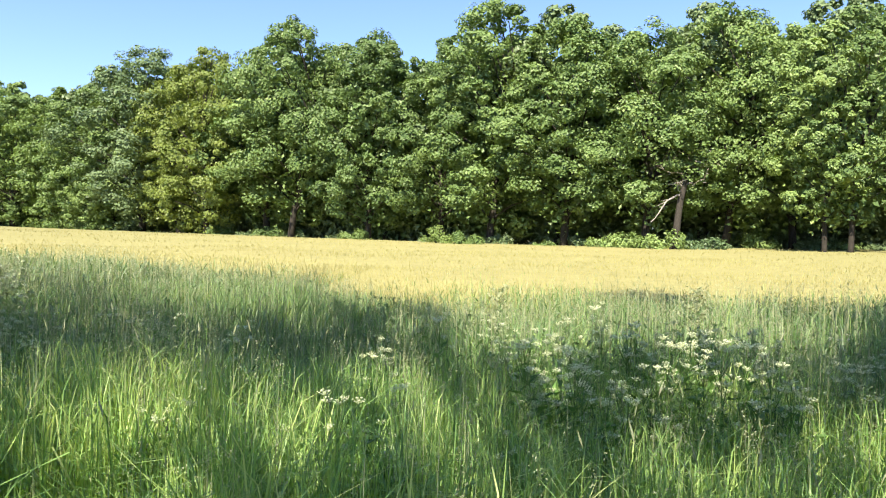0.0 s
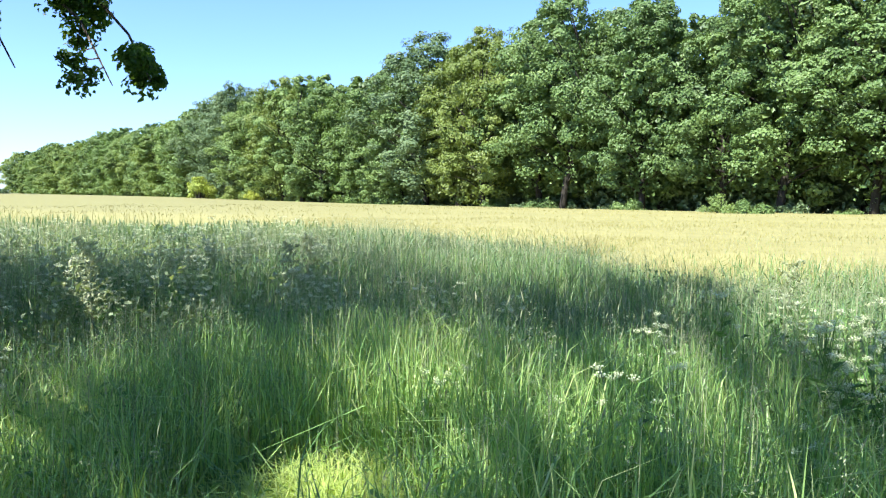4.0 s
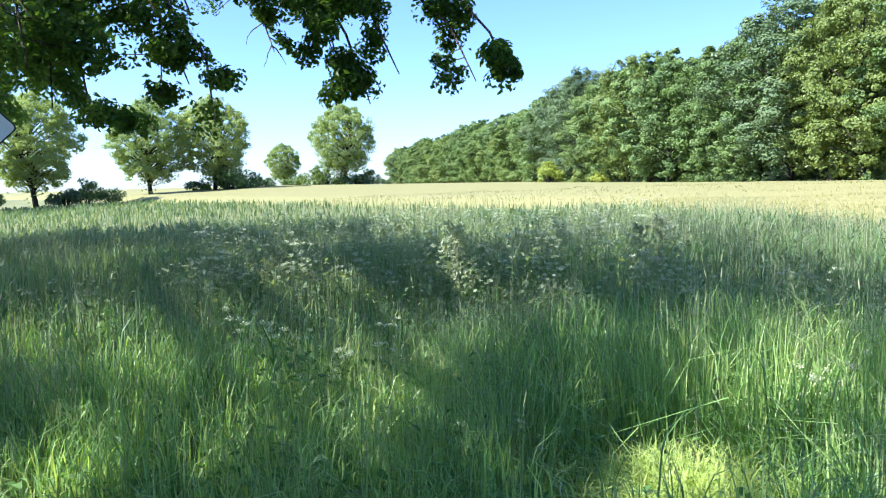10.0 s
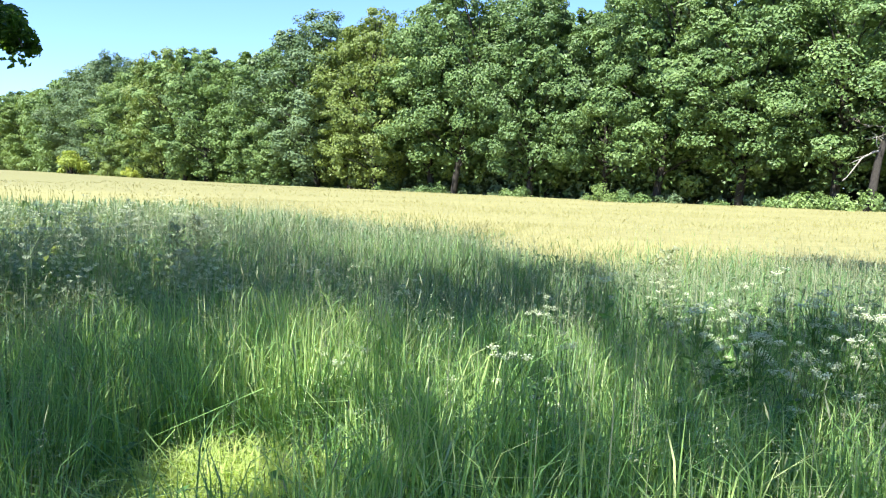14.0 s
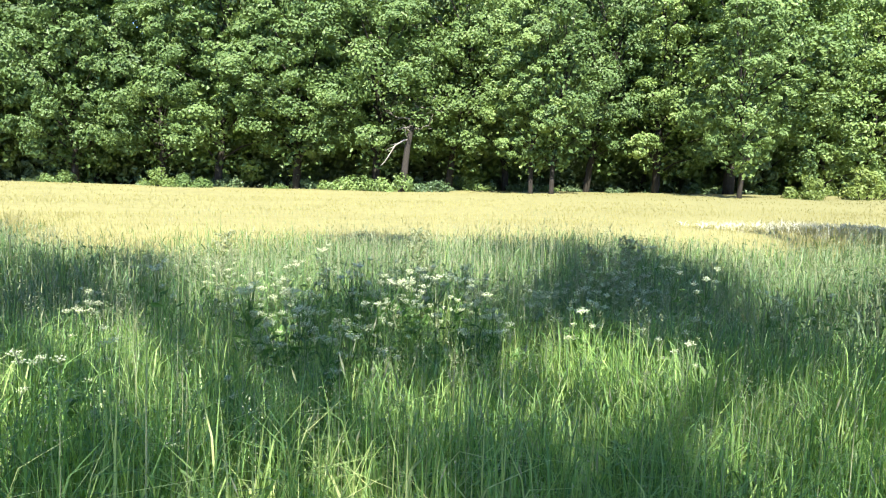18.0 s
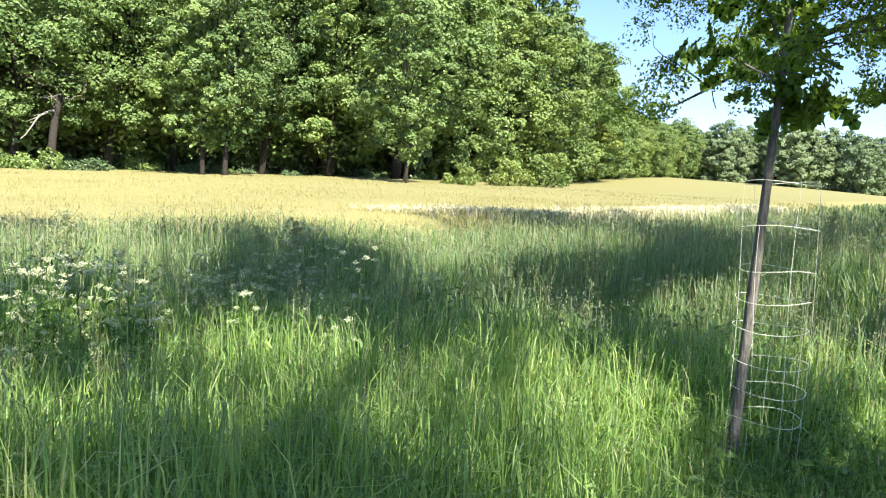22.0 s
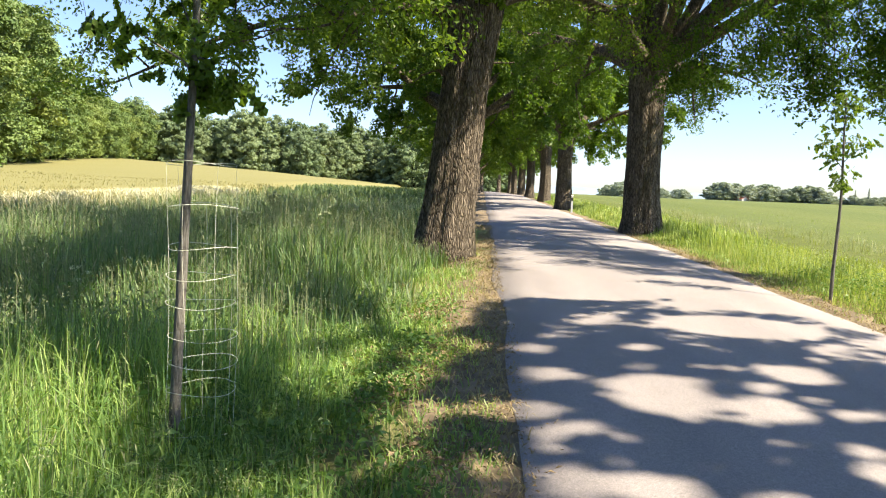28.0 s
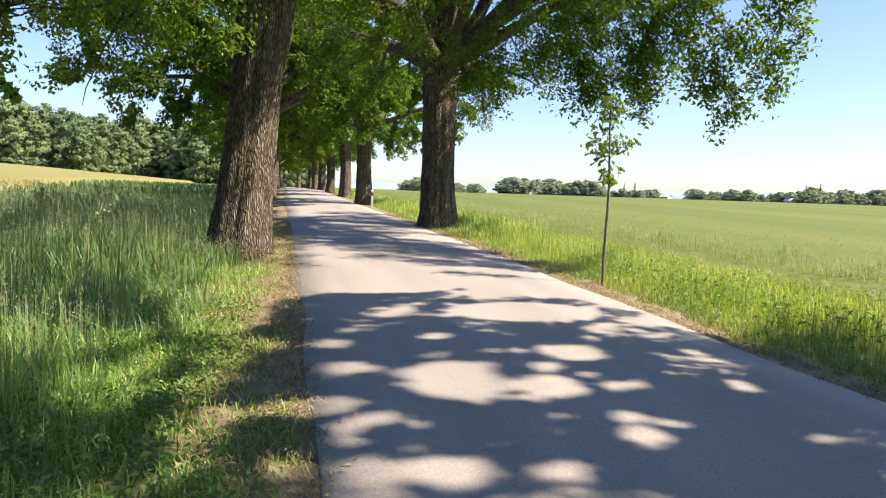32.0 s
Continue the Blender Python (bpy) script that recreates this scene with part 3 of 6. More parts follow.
SUN_SPOTS += [(gap_r.uniform(-7.5, 5), gap_r.uniform(1.3, 5.5), gap_r.uniform(0.05, 0.2), gap_r.uniform(0.05, 0.18)) for _ in range(130)]
SUN_SPOTS += [(gap_r.uniform(3, 9), gap_r.uniform(-4.8, -0.8), gap_r.uniform(0.03, 0.14), gap_r.uniform(0.03, 0.14)) for _ in range(50)]


def in_sun_spot(p, at):
    """Which tree points would cast their shadow on a placed sun patch."""
    sx, sy = shadow_spot(p, at)
    gone = np.zeros(len(p), bool)
    for cx, cy, ex, ey in SUN_SPOTS:
        gone |= ((sx - cx) / (ex + 0.05)) ** 2 + ((sy - cy) / (ey + 0.05)) ** 2 < 1
    return gone


def shadow_spot(p, at):
    """Where on the ground the shadow of tree points falls."""
    h = p[:, 2] - 0.5
    return p[:, 0] + at[0] - sun_way.x / sun_way.z * h, p[:, 1] + at[1] - sun_way.y / sun_way.z * h


def broad_oak(seed, height, trunk_r, fork, reach, leaf, each, lean=(0.0, 0.0), limbs=8, extra=(), forks=8, sprays=6, clear=3.2, gaps=0.0, first=0.62, at=None, stout=1.0, hanging=(), veil=(), bare=0.0):
    """An old avenue oak: ridged bole, forked limbs, branches, twigs and clumps of leaves along them."""
    r = np.random.default_rng(seed)
    tree = empty("oak_tree")
    nz = 16
    h = np.linspace(0, 1, nz)
    top = fork * 1.25
    bole = np.stack([lean[0] * h + 0.06 * np.sin(3 * h), lean[1] * h + 0.05 * np.sin(2.3 * h + 1), h * top - 0.25], -1)
    rad = trunk_r * (0.78 + 0.45 * np.exp(-h * 9) + 0.12 * smooth(h, 0.65, 1.0))
    rad[-1] *= 0.72
    s = Shape()
    s.tube(bole, rad, 44, 0.06)
    part("trunk", s.mesh("trunk", M_BARK, True), tree)
    twigs, anchors, radii = Shape(), [], []
    specs = []
    for k in range(limbs):
        a = k * 2 * np.pi / limbs + r.uniform(-0.3, 0.3)
        up = r.uniform(0.25, 0.75) if k % 2 else r.uniform(0.7, 1.5)
        f = r.uniform(first, max(first + 0.06, 0.82)) if k % 2 else r.uniform(max(first, 0.85), 0.97)
        specs.append((f, (np.cos(a), np.sin(a), up), reach * r.uniform(0.85, 1.1) * (1.0 if k % 2 else 1.05), trunk_r * r.uniform(0.34, 0.46), -0.1))
    specs.append((0.97, (0.15, 0.1, 1.6), height - top, trunk_r * 0.6, 0.2))
    specs += list(extra)
    for f, way, length, rr, lift in specs:
        p0, _ = at_frac(bole, f)
        pts = curve_pts(p0, way, length, 9, r, lift, 0.13)
        pts[:, 2] = np.maximum(pts[:, 2], clear + 0.55 + 0.25 * np.sin(pts[:, 0] * 1.7))
        for _ in range(3 if at is None else 0):
            pts[1:-1] = 0.25 * pts[:-2] + 0.5 * pts[1:-1] + 0.25 * pts[2:]
        s = Shape()
        s.tube(pts, stout * rr * np.linspace(1, 0.16, len(pts)), 10, 0.03)
        part("limb", s.mesh("limb", M_BARK, True), tree)
        dense = forks + 3 if (f, way, length, rr, lift) in extra else forks
        for b in range(dense):
            fb = 0.26 + 0.74 * (b + r.uniform(0, 0.9)) / dense
            q0, t0 = at_frac(pts, min(fb, 0.99))
            side = unit(np.cross(t0, r.normal(size=3)))
            bl = reach * r.uniform(0.26, 0.46) * (1.15 - 0.5 * fb)
            bp = curve_pts(q0, t0 * 0.55 + side * 0.9 + np.array([0, 0, 0.12]), bl, 6, r, -0.25, 0.2)
            if bp[-1, 2] < clear - (0.3 if at is None else 0.9):
                continue
            if at is None or not in_sun_spot(bp, at).any():
                twigs.tube(bp, stout * rr * (0.36 - 0.18 * fb) * np.linspace(1, 0.2, 7), 5, 0, False)
            for w in range(sprays):
                fw = 0.25 + 0.75 * (w + r.uniform(0, 0.9)) / sprays
                c0, u0 = at_frac(bp, min(fw, 0.99))
                tw = curve_pts(c0, u0 * 0.5 + unit(r.normal(size=3)) * 0.8, r.uniform(0.6, 1.3), 3, r, -0.5, 0.2)
                if tw[-1, 2] < clear + r.uniform(-0.75, 0.3) or r.uniform() < gaps or (np.hypot(tw[-1, 0], tw[-1, 1]) < bare and tw[-1, 2] < fork + 4.2):
                    continue
                if at is None or not in_sun_spot(tw, at).any():
                    twigs.tube(tw, 0.014 * np.array([1, 0.8, 0.6, 0.3]), 3, 0, False)
                for e in (1, 2, 3):
                    anchors.append(tw[e])
                    radii.append(r.uniform(0.22, 0.48))
    for x, y, z0, z1, w in hanging:
        arm = np.array([(0.5 * x, 0.5 * y, z0 + 1.3), (0.78 * x, 0.78 * y, z0 + 0.9), (0.93 * x, 0.93 * y, z0 + 0.35), (x, y, z0 - 0.25 * (z0 - z1)), (1.03 * x, 1.03 * y, z1 + 0.12)])
        arm[1:-1] += r.normal(0, 0.08, (3, 3))
        twigs.tube(arm, np.array([0.045, 0.034, 0.024, 0.014, 0.006]), 6, 0, False)
        for _ in range(int(5 + 9 * w)):
            c0, u0 = at_frac(arm, r.uniform(0.5, 1.0))
            a = r.uniform(0, 2 * np.pi)
            tw = curve_pts(c0, (np.cos(a), np.sin(a), r.uniform(-0.7, 0.15)), (0.22 + 0.95 * w) * r.uniform(0.5, 1.0), 4, r, -0.5, 0.2)
            tw[:, 2] = np.maximum(tw[:, 2], z1)
            twigs.tube(tw, 0.009 * np.linspace(1, 0.3, 5), 3, 0, False)
            for e in (1, 2, 3, 4):
                anchors.append(tw[e])
                radii.append(r.uniform(0.09, 0.21))
    loose, faces = [], []
    for x, y, z1, w in veil:
        for k in range(int(20 * w) + 5):
            dx, dy = r.normal(0, 0.55 * w + 0.06, 2)
            low = z1 + 0.9 * (abs(dx) + abs(dy)) + (r.exponential(0.25) if k % 3 else r.uniform(0.5, 2.6))
            long = r.uniform(0.7, 1.5)
            tip = np.array([x + dx, y + dy, low])
            arm = np.array([tip + (-0.3 * long * x / 9, -0.3 * long * y / 9, 1.15 * long), tip + (-0.04 * x / 9, 0.02, 0.75 * long), tip + (0.05, 0, 0.35 * long), tip])
            arm[1:3] += r.normal(0, 0.09, (2, 3))
            twigs.tube(arm, np.array([0.014, 0.01, 0.007, 0.003]), 4, 0, False)
            for _ in range(10):
                c0, u0 = at_frac(arm, r.uniform(0.05, 1.0))
                a = r.uniform(0, 2 * np.pi)
                tw = curve_pts(c0, (np.cos(a), np.sin(a), r.uniform(-0.5, 0.35)), r.uniform(0.2, 0.5), 3, r, -0.6, 0.2)
                twigs.tube(tw, 0.005 * np.linspace(1, 0.4, 4), 3, 0, False)
                n = r.integers(10, 19)
                on = tw[r.integers(1, 4, n)] + r.normal(0, 0.075, (n, 3))
                loose.append(on)
                faces.append(r.normal(0, 0.8, (n, 3)) + (0, 0, 0.7))
    tagged(part("twig", twigs.mesh("twig", M_BARK, True), tree), kind="stuff")
    anchors, radii = np.array(anchors), np.array(radii)
    pos, nor = clump_leaves(r, anchors, radii, each, 0.75)
    if loose:
        pos, nor = np.concatenate([pos] + loose), np.concatenate([nor] + faces)
    if at is not None:
        keep = ~in_sun_spot(pos, at)
        pos, nor = pos[keep], nor[keep]
    part("crown", leaf_mesh("crown", pos, nor, leaf, M_OAK, r, 0.6), tree, "sunlit green oak leaves in loose clumps")
    return tree


def wood_tree(seed, height, reach, low, material, boughs=17, tufts=9, each=105, leaf=0.2, trunk_r=0.28, spire=1.0, core=0, flat=0.7):
    """A tree of the wood's edge: rounded boughs from low down to the top, each a heap of leafy tufts over a leafy core."""
    r = np.random.default_rng(seed)
    tree = empty("forest_tree")
    s = Shape()
    pts = curve_pts((0, 0, -0.3), (0.03, 0.02, 1), height * 0.8, 9, r, 0.1, 0.05)
    s.tube(pts, trunk_r * np.linspace(1.1, 0.25, 10), 9, 0.03)
    anchors, radii, outs, hubs = [], [], [], []
    for k in range(boughs):
        u = (k + r.uniform(0, 0.9)) / boughs
        size = reach * r.uniform(0.24, 0.42) * (1.0 - 0.15 * u)
        z = low + size * 0.6 + (height - low - size * 1.1) * u
        prof = np.sin(np.pi * min(1, 0.14 + 0.86 * u ** (0.85 * spire))) ** 0.6
        a = k * 2.39996 + r.uniform(-0.4, 0.4)
        q = max(0.0, reach * prof - size * 0.6) * r.uniform(0.72, 1.08)
        c = np.array([q * np.cos(a), q * np.sin(a), z])
        base, _ = at_frac(pts, min(0.98, z / height * 0.85))
        s.tube(np.array([base, (base + c) / 2 + [0, 0, 0.3], c]), trunk_r * np.array([0.34, 0.22, 0.1]), 5, 0, False)
        hubs.append((base, c, size))
        for _ in range(tufts):
            d = unit(r.normal(size=3) + np.array([np.cos(a) * 0.6, np.sin(a) * 0.6, 0.4]))
            anchors.append(c + d * size * np.array([1, 1, 0.78]) * r.uniform(0.6, 1.05))
            radii.append(size * r.uniform(0.24, 0.46))
            outs.append(d)
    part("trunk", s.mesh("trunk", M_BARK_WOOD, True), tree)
    pos, nor = clump_leaves(r, np.array(anchors), np.array(radii), each, flat, 0.34)
    nor += 0.85 * np.repeat(np.array(outs), each, axis=0)
    size = np.full(len(pos), leaf)
    if core:
        pick = r.integers(0, boughs, core)
        f = r.uniform(0.1, 0.85, (core, 1))
        base, c, wide = (np.array([h[i] for h in hubs])[pick] for i in range(3))
        pos = np.r_[pos, base * (1 - f) + c * f + r.normal(0, 0.38, (core, 3)) * wide[:, None]]
        nor = np.r_[nor, r.normal(size=(core, 3)) + [0, 0, 0.5]]
        size = np.r_[size, np.full(core, max(0.36, leaf * 1.5))]
    part("crown", leaf_mesh("crown", pos, nor, size, material, r, 0.7), tree)
    return tree


def bush(seed, reach, height, material, clumps=15, each=42, leaf=0.28):
    r = np.random.default_rng(seed)
    b = empty("bush")
    s = Shape()
    anchors, radii = [], []
    for k in range(clumps):
        a, q = k * 2.4 + r.uniform(-0.3, 0.3), reach * np.sqrt(r.uniform(0.02, 0.9))
        p = np.array([q * np.cos(a), q * np.sin(a), height * r.uniform(0.25, 0.85) * (1.1 - 0.5 * q / reach)])
        anchors.append(p)
        radii.append(r.uniform(0.3, 0.5) * reach * 0.75)
        s.tube(np.array([[p[0] * 0.2, p[1] * 0.2, -0.1], p * [0.6, 0.6, 0.55], p]), np.array([0.04, 0.03, 0.012]), 4, 0, False)
    tagged(part("stem", s.mesh("stem", M_BARK_WOOD, True), b), kind="stuff")
    pos, nor = clump_leaves(r, np.array(anchors), np.array(radii), each, 0.85)
    part("foliage", leaf_mesh("foliage", pos, nor, leaf, material, r, 0.7), b)
    return b


def put(first, made, x, y, turn=0.0, size=1.0, label="", category="tree", group="", sink=0.0, wide=1.0):
    """Sets the thing down on the land; after the first time it sets down copies."""
    m = Matrix.Translation((x, y, lz(x, y) - sink)) @ Matrix.Rotation(radians(turn), 4, "Z")
    if first not in made:
        made.add(first)
        first.matrix_basis = m
        ob = first
    else:
        ob = copy_thing(first, m)
    ob.scale = (size * wide, size * wide, size)
    return tagged(ob, label, category, group)


used = set()
# avenue: (x, y) of the old oaks on both sides of the lane
OAK = "old roadside oak with ridged bark and broad leafy crown"
AVENUE = "oaks of the avenue"
oak_a = broad_oak(11, 19, 0.61, 5.2, 7.5, 0.085, 78, lean=(0.2, -0.62), limbs=10, forks=8, first=0.83, clear=2.8, gaps=0.15, extra=((0.8, (-0.3, 1.0, 0.22), 7.5, 0.11, -0.45), (0.82, (-0.8, 0.85, 0.25), 7.0, 0.1, -0.4), (0.86, (0.1, 1.0, 0.35), 8.0, 0.11, -0.4)), hanging=((-0.35, -0.75, 5.7, 5.1, 0.35), (-0.5, 0.9, 5.0, 4.0, 0.5), (-0.6, 2.6, 4.6, 3.2, 0.6), (-0.8, 4.3, 4.4, 2.9, 0.5)))
put(oak_a, used, 15.0, 0.45, 0, 1.0, "old leaning oak with deeply ridged bark beside the lane", group=AVENUE)
oak_b = broad_oak(12, 20, 0.7, 4.9, 8.0, 0.1, 62, bare=4.2, gaps=0.15, lean=(0.0, 0.1), limbs=8, forks=9, first=0.9, clear=4.3, veil=((-5.2, 0.5, 3.5, 0.42), (-6.4, -0.2, 3.05, 0.6), (-7.7, -0.8, 3.8, 0.51), (-8.9, -1.2, 3.05, 0.42), (-9.1, -1.6, 2.8, 0.42), (-9.9, -2.1, 2.75, 0.47), (-10.5, -2.3, 2.9, 0.34), (-11.2, -2.5, 3.6, 0.33), (-11.9, -2.6, 2.95, 0.28), (-12.1, -2.9, 2.45, 0.32), (-12.9, -3.2, 2.95, 0.26), (-13.6, -3.3, 3.9, 0.3)), hanging=((-0.6, -0.2, 8.4, 7.6, 0.6),), extra=((0.95, (0.05, 0.5, 1.0), 8.0, 0.3, 0.1), (0.97, (-0.2, -0.3, 1.3), 8.0, 0.3, 0.1), (0.95, (-0.2, -0.8, 0.85), 9.0, 0.27, -0.2), (0.92, (-0.3, -1.0, 0.45), 12.0, 0.22, -0.25), (0.92, (-0.9, -0.62, 0.42), 14.5, 0.2, -0.32), (0.95, (-1.0, -0.28, 0.45), 14.5, 0.19, -0.35), (0.95, (-1.0, -0.55, 0.42), 14.0, 0.19, -0.32), (0.95, (-0.45, -1.0, 0.8), 11.5, 0.19, -0.45), (0.95, (-0.9, -0.5, 0.55), 15.5, 0.18, -0.45)))
put(oak_b, used, 24.8, -5.75, 0, 1.0, "tall straight oak with forked limbs over the lane", group=AVENUE)
oak_far = broad_oak(14, 19, 0.56, 4.8, 7.5, 0.22, 36, limbs=10, forks=8, sprays=5, clear=2.5, first=0.7)
for x, y, turn, size in ((45.5, -5.4, 80, 1.0), (63, -5.6, 200, 1.0), (80, -5.5, 300, 0.95), (100, -5.7, 20, 1.05), (122, -5.6, 120, 1.0), (145, -5.7, 250, 1.0), (-45, -5.6, 100, 1.0), (172, -4.0, 190, 1.0),
                         (36.0, 0.7, 130, 0.95), (55, 0.6, 250, 1.0), (74, 0.7, 15, 0.95), (95, 0.6, 170, 1.0), (118, 0.6, 300, 1.0), (140, 0.7, 60, 1.0), (165, 0.0, 60, 1.0), (-27, 0.8, 210, 1.2)):
    put(oak_far, used, x, y, turn, size, OAK, group=AVENUE)
# behind and beside the camera's stand
oak_w = broad_oak(17, 22.5, 0.62, 5.4, 8.6, 0.066, 88, limbs=11, forks=9, clear=4.6, gaps=0.48, extra=((0.8, (0.5, 0.95, 0.22), 9.0, 0.2, -0.3), (0.78, (0.95, 0.6, 0.3), 7.5, 0.18, -0.35), (0.85, (0.15, 1.0, 0.3), 8.5, 0.18, -0.32), (0.76, (0.75, 0.8, 0.25), 8.6, 0.16, -0.3)), hanging=((5.64, 1.11, 3.7, 2.4, 0.6), (6.0, 1.34, 3.4, 2.2, 0.32), (6.1, 0.84, 3.5, 2.65, 0.45), (5.8, 2.0, 3.7, 2.7, 0.32), (6.14, 2.35, 3.4, 2.25, 0.3), (5.7, 2.3, 3.75, 2.7, 0.3), (6.03, 3.04, 3.9, 3.05, 0.24), (6.34, 3.6, 3.95, 2.9, 0.22), (6.67, 3.73, 3.6, 2.5, 0.28), (6.84, 3.97, 3.8, 2.8, 0.25), (7.11, 4.77, 3.7, 2.76, 0.17), (7.34, 5.02, 3.75, 2.83, 0.2), (6.88, 4.66, 4.0, 3.5, 0.15)), at=(-13.0, 0.6))
put(oak_w, used, -13.0, 0.6, 0, 1.0, "old oak whose drooping boughs hang over the meadow", group=AVENUE)
# unseen southern row that shades the stand: limbs thinned, leaves cut for sun patches
oak_s = broad_oak(19, 22.5, 0.6, 6.6, 9.2, 0.2, 36, limbs=11, forks=9, sprays=7, clear=4.2, at=(-0.8, -6.0), stout=0.22, extra=((0.88, (0.75, -0.9, 0.45), 10.0, 0.09, -0.1), (0.92, (0.9, -0.6, 0.5), 10.0, 0.09, -0.1), (0.9, (0.3, -1.0, 0.42), 10.0, 0.09, -0.1), (0.9, (1.0, -0.35, 0.35), 9.5, 0.09, -0.1), (0.85, (0.8, -0.8, 0.3), 9.0, 0.09, -0.1), (0.9, (0.5, -1.0, 0.3), 9.0, 0.09, -0.1)))
put(oak_s, used, -0.8, -6.0, 0, 1.0, OAK, group=AVENUE)
oak_s2 = broad_oak(23, 22.5, 0.6, 6.6, 9.2, 0.2, 24, limbs=11, forks=8, clear=4.2, gaps=0.05, at=(-11.0, -6.1), stout=0.25)
put(oak_s2, used, -11.0, -6.1, 0, 1.0, OAK, group=AVENUE)
put(oak_s2, used, -24.0, -6.0, 0, 1.0, OAK, group=AVENUE)

# the wood along the meadow: its edge as a line of bends on the plan
EDGE = np.array([(-255, 192), (-175, 158), (-125, 130), (-70, 90), (-51, 81), (-34, 71), (-18, 62), (0, 55), (22, 50), (45, 47), (62, 49), (80, 55), (105, 66), (140, 80), (200, 95), (270, 102)], float)
seg = np.r_[0, np.cumsum(np.linalg.norm(np.diff(EDGE, axis=0), axis=1))]


def on_edge(s, back):
    x, y = np.interp(s, seg, EDGE[:, 0]), np.interp(s, seg, EDGE[:, 1])
    x2, y2 = np.interp(s + 1, seg, EDGE[:, 0]), np.interp(s + 1, seg, EDGE[:, 1])
    n = unit(np.array([-(y2 - y), x2 - x]))
    n = n if n[1] > 0 else -n
    return x + n[0] * back, y + n[1] * back


HIGH = [wood_tree(31 + k, 17.6 + 1.1 * (k % 3), 5.4 + 0.5 * (k % 2), (2.6, 3.4, 2.2, 3.0)[k], M_WOOD_LEAF, 34, 10, 82, 0.235, core=2400, spire=1.2) for k in range(4)]
LOW = [wood_tree(51 + k, 17.2 + 0.9 * k, 5.9, (0.7, 1.0, 0.5)[k], (M_WOOD_LEAF, M_WOOD_LEAF, M_PALE_LEAF)[k], 32, 9, 70, 0.27, core=1800, spire=1.35) for k in range(3)]
YELLOW = wood_tree(35, 18.4, 5.8, 0.9, M_YELLOW_LEAF, 34, 10, 76, 0.24, core=2000, spire=1.3)
DULL = wood_tree(36, 19.6, 6.4, 1.2, M_DULL_LEAF, 34, 10, 76, 0.26, core=2000, spire=1.3)
plain_woods = [wood_tree(41 + k, 17.2 + 0.8 * k, 6.6, 0.2, (M_PALE_LEAF, M_WOOD_LEAF, M_PALE_LEAF)[k], 30, 9, 52, 0.36, core=1500, spire=1.5) for k in range(3)]
deep_woods = [wood_tree(47 + k, 17.5 + k, 5.8, 1.0, (M_WOOD_LEAF, M_DULL_LEAF)[k], 26, 8, 52, 0.4, core=3000, spire=1.3) for k in range(2)]
WOOD = "broad-leaved tree at the wood's edge, leafy to low boughs"
r = np.random.default_rng(5)


def wood_size(x):
    return 1.02 * (1 - 0.04 * smooth(-x, 150, 250)) * (1 - 0.05 * smooth(-x, 10, 35)) * (1 + 0.26 * smooth(x, 30, 48)) * (1 - 0.36 * smooth(x, 88, 150))


s, k = 2.0, 0
while s < seg[-1]:
    x, y = on_edge(s, 4.4 + r.uniform(-1.6, 1.6))
    az = math.degrees(math.atan2(-x, y))
    if -19.8 < az < -15.6:
        x, y = on_edge(s, 8.6)
    size = r.uniform(0.86, 1.1) * wood_size(x)
    label = WOOD
    if 16.3 < az < 20.8 or 33.0 < az < 34.8:
        first, label = YELLOW, "yellowish-green tree at the wood's edge"
    elif 36.6 < az < 39.4 or 21.2 < az < 23.6:
        first, label = DULL, "tall dull grey-green tree at the wood's edge"
        size = wood_size(x)
    elif x < -78 or x > 90:
        first = plain_woods[(0, 2, 1, 0, 1, 2, 0)[k % 7]]
    elif x < -26 or x > 52:
        first = LOW[(0, 1, 2, 1, 0)[k % 5]]
    else:
        first = HIGH[(0, 1, 2, 3, 2, 0, 3, 1)[k % 8]]
    put(first, used, x, y, r.uniform(0, 360), size, label, group="trees of the wood", wide=r.uniform(0.98, 1.3))
    s += 6.0 * size * r.uniform(0.8, 1.2)
    k += 1
for back, step in ((9.5, 5.6), (15.5, 6.2)):
    s = 0.0
    while s < seg[-1]:
        x, y = on_edge(s, back + r.uniform(-1.3, 1.3))
        if back < 12 or -90 < x < 100:
            put(deep_woods[k % 2], used, x, y, r.uniform(0, 360), r.uniform(0.98, 1.12) * wood_size(x), WOOD, group="trees of the wood")
        s += step * r.uniform(0.85, 1.15)
        k += 1
bushes = [bush(61, 1.5, 1.9, M_WOOD_LEAF, 18, 80, 0.2), bush(62, 1.2, 1.5, M_DULL_LEAF, 16, 80, 0.18), bush(63, 1.6, 2.4, M_PALE_LEAF, 18, 80, 0.2), bush(64, 1.5, 2.3, M_GOLD_LEAF, 18, 80, 0.22)]
BUSH = "low leafy bush at the foot of the wood"
s = 1.0
while s < seg[-1]:
    x, y = on_edge(s, 3.4 + r.uniform(-0.9, 2.2))
    kind = (0, 1, 2, 0, 2, 1)[k % 6] if x < -45 or x > 60 else (0, 1, 1, 0, 1, 0, 1, 1)[k % 8]
    put(bushes[kind], used, x, y, r.uniform(0, 360), r.uniform(0.45, 1.2), BUSH, "bush", "undergrowth of the wood")
    s += r.uniform(1.9, 4.2) * (1 + 1.2 * smooth(abs(x), 75, 105))
    k += 1
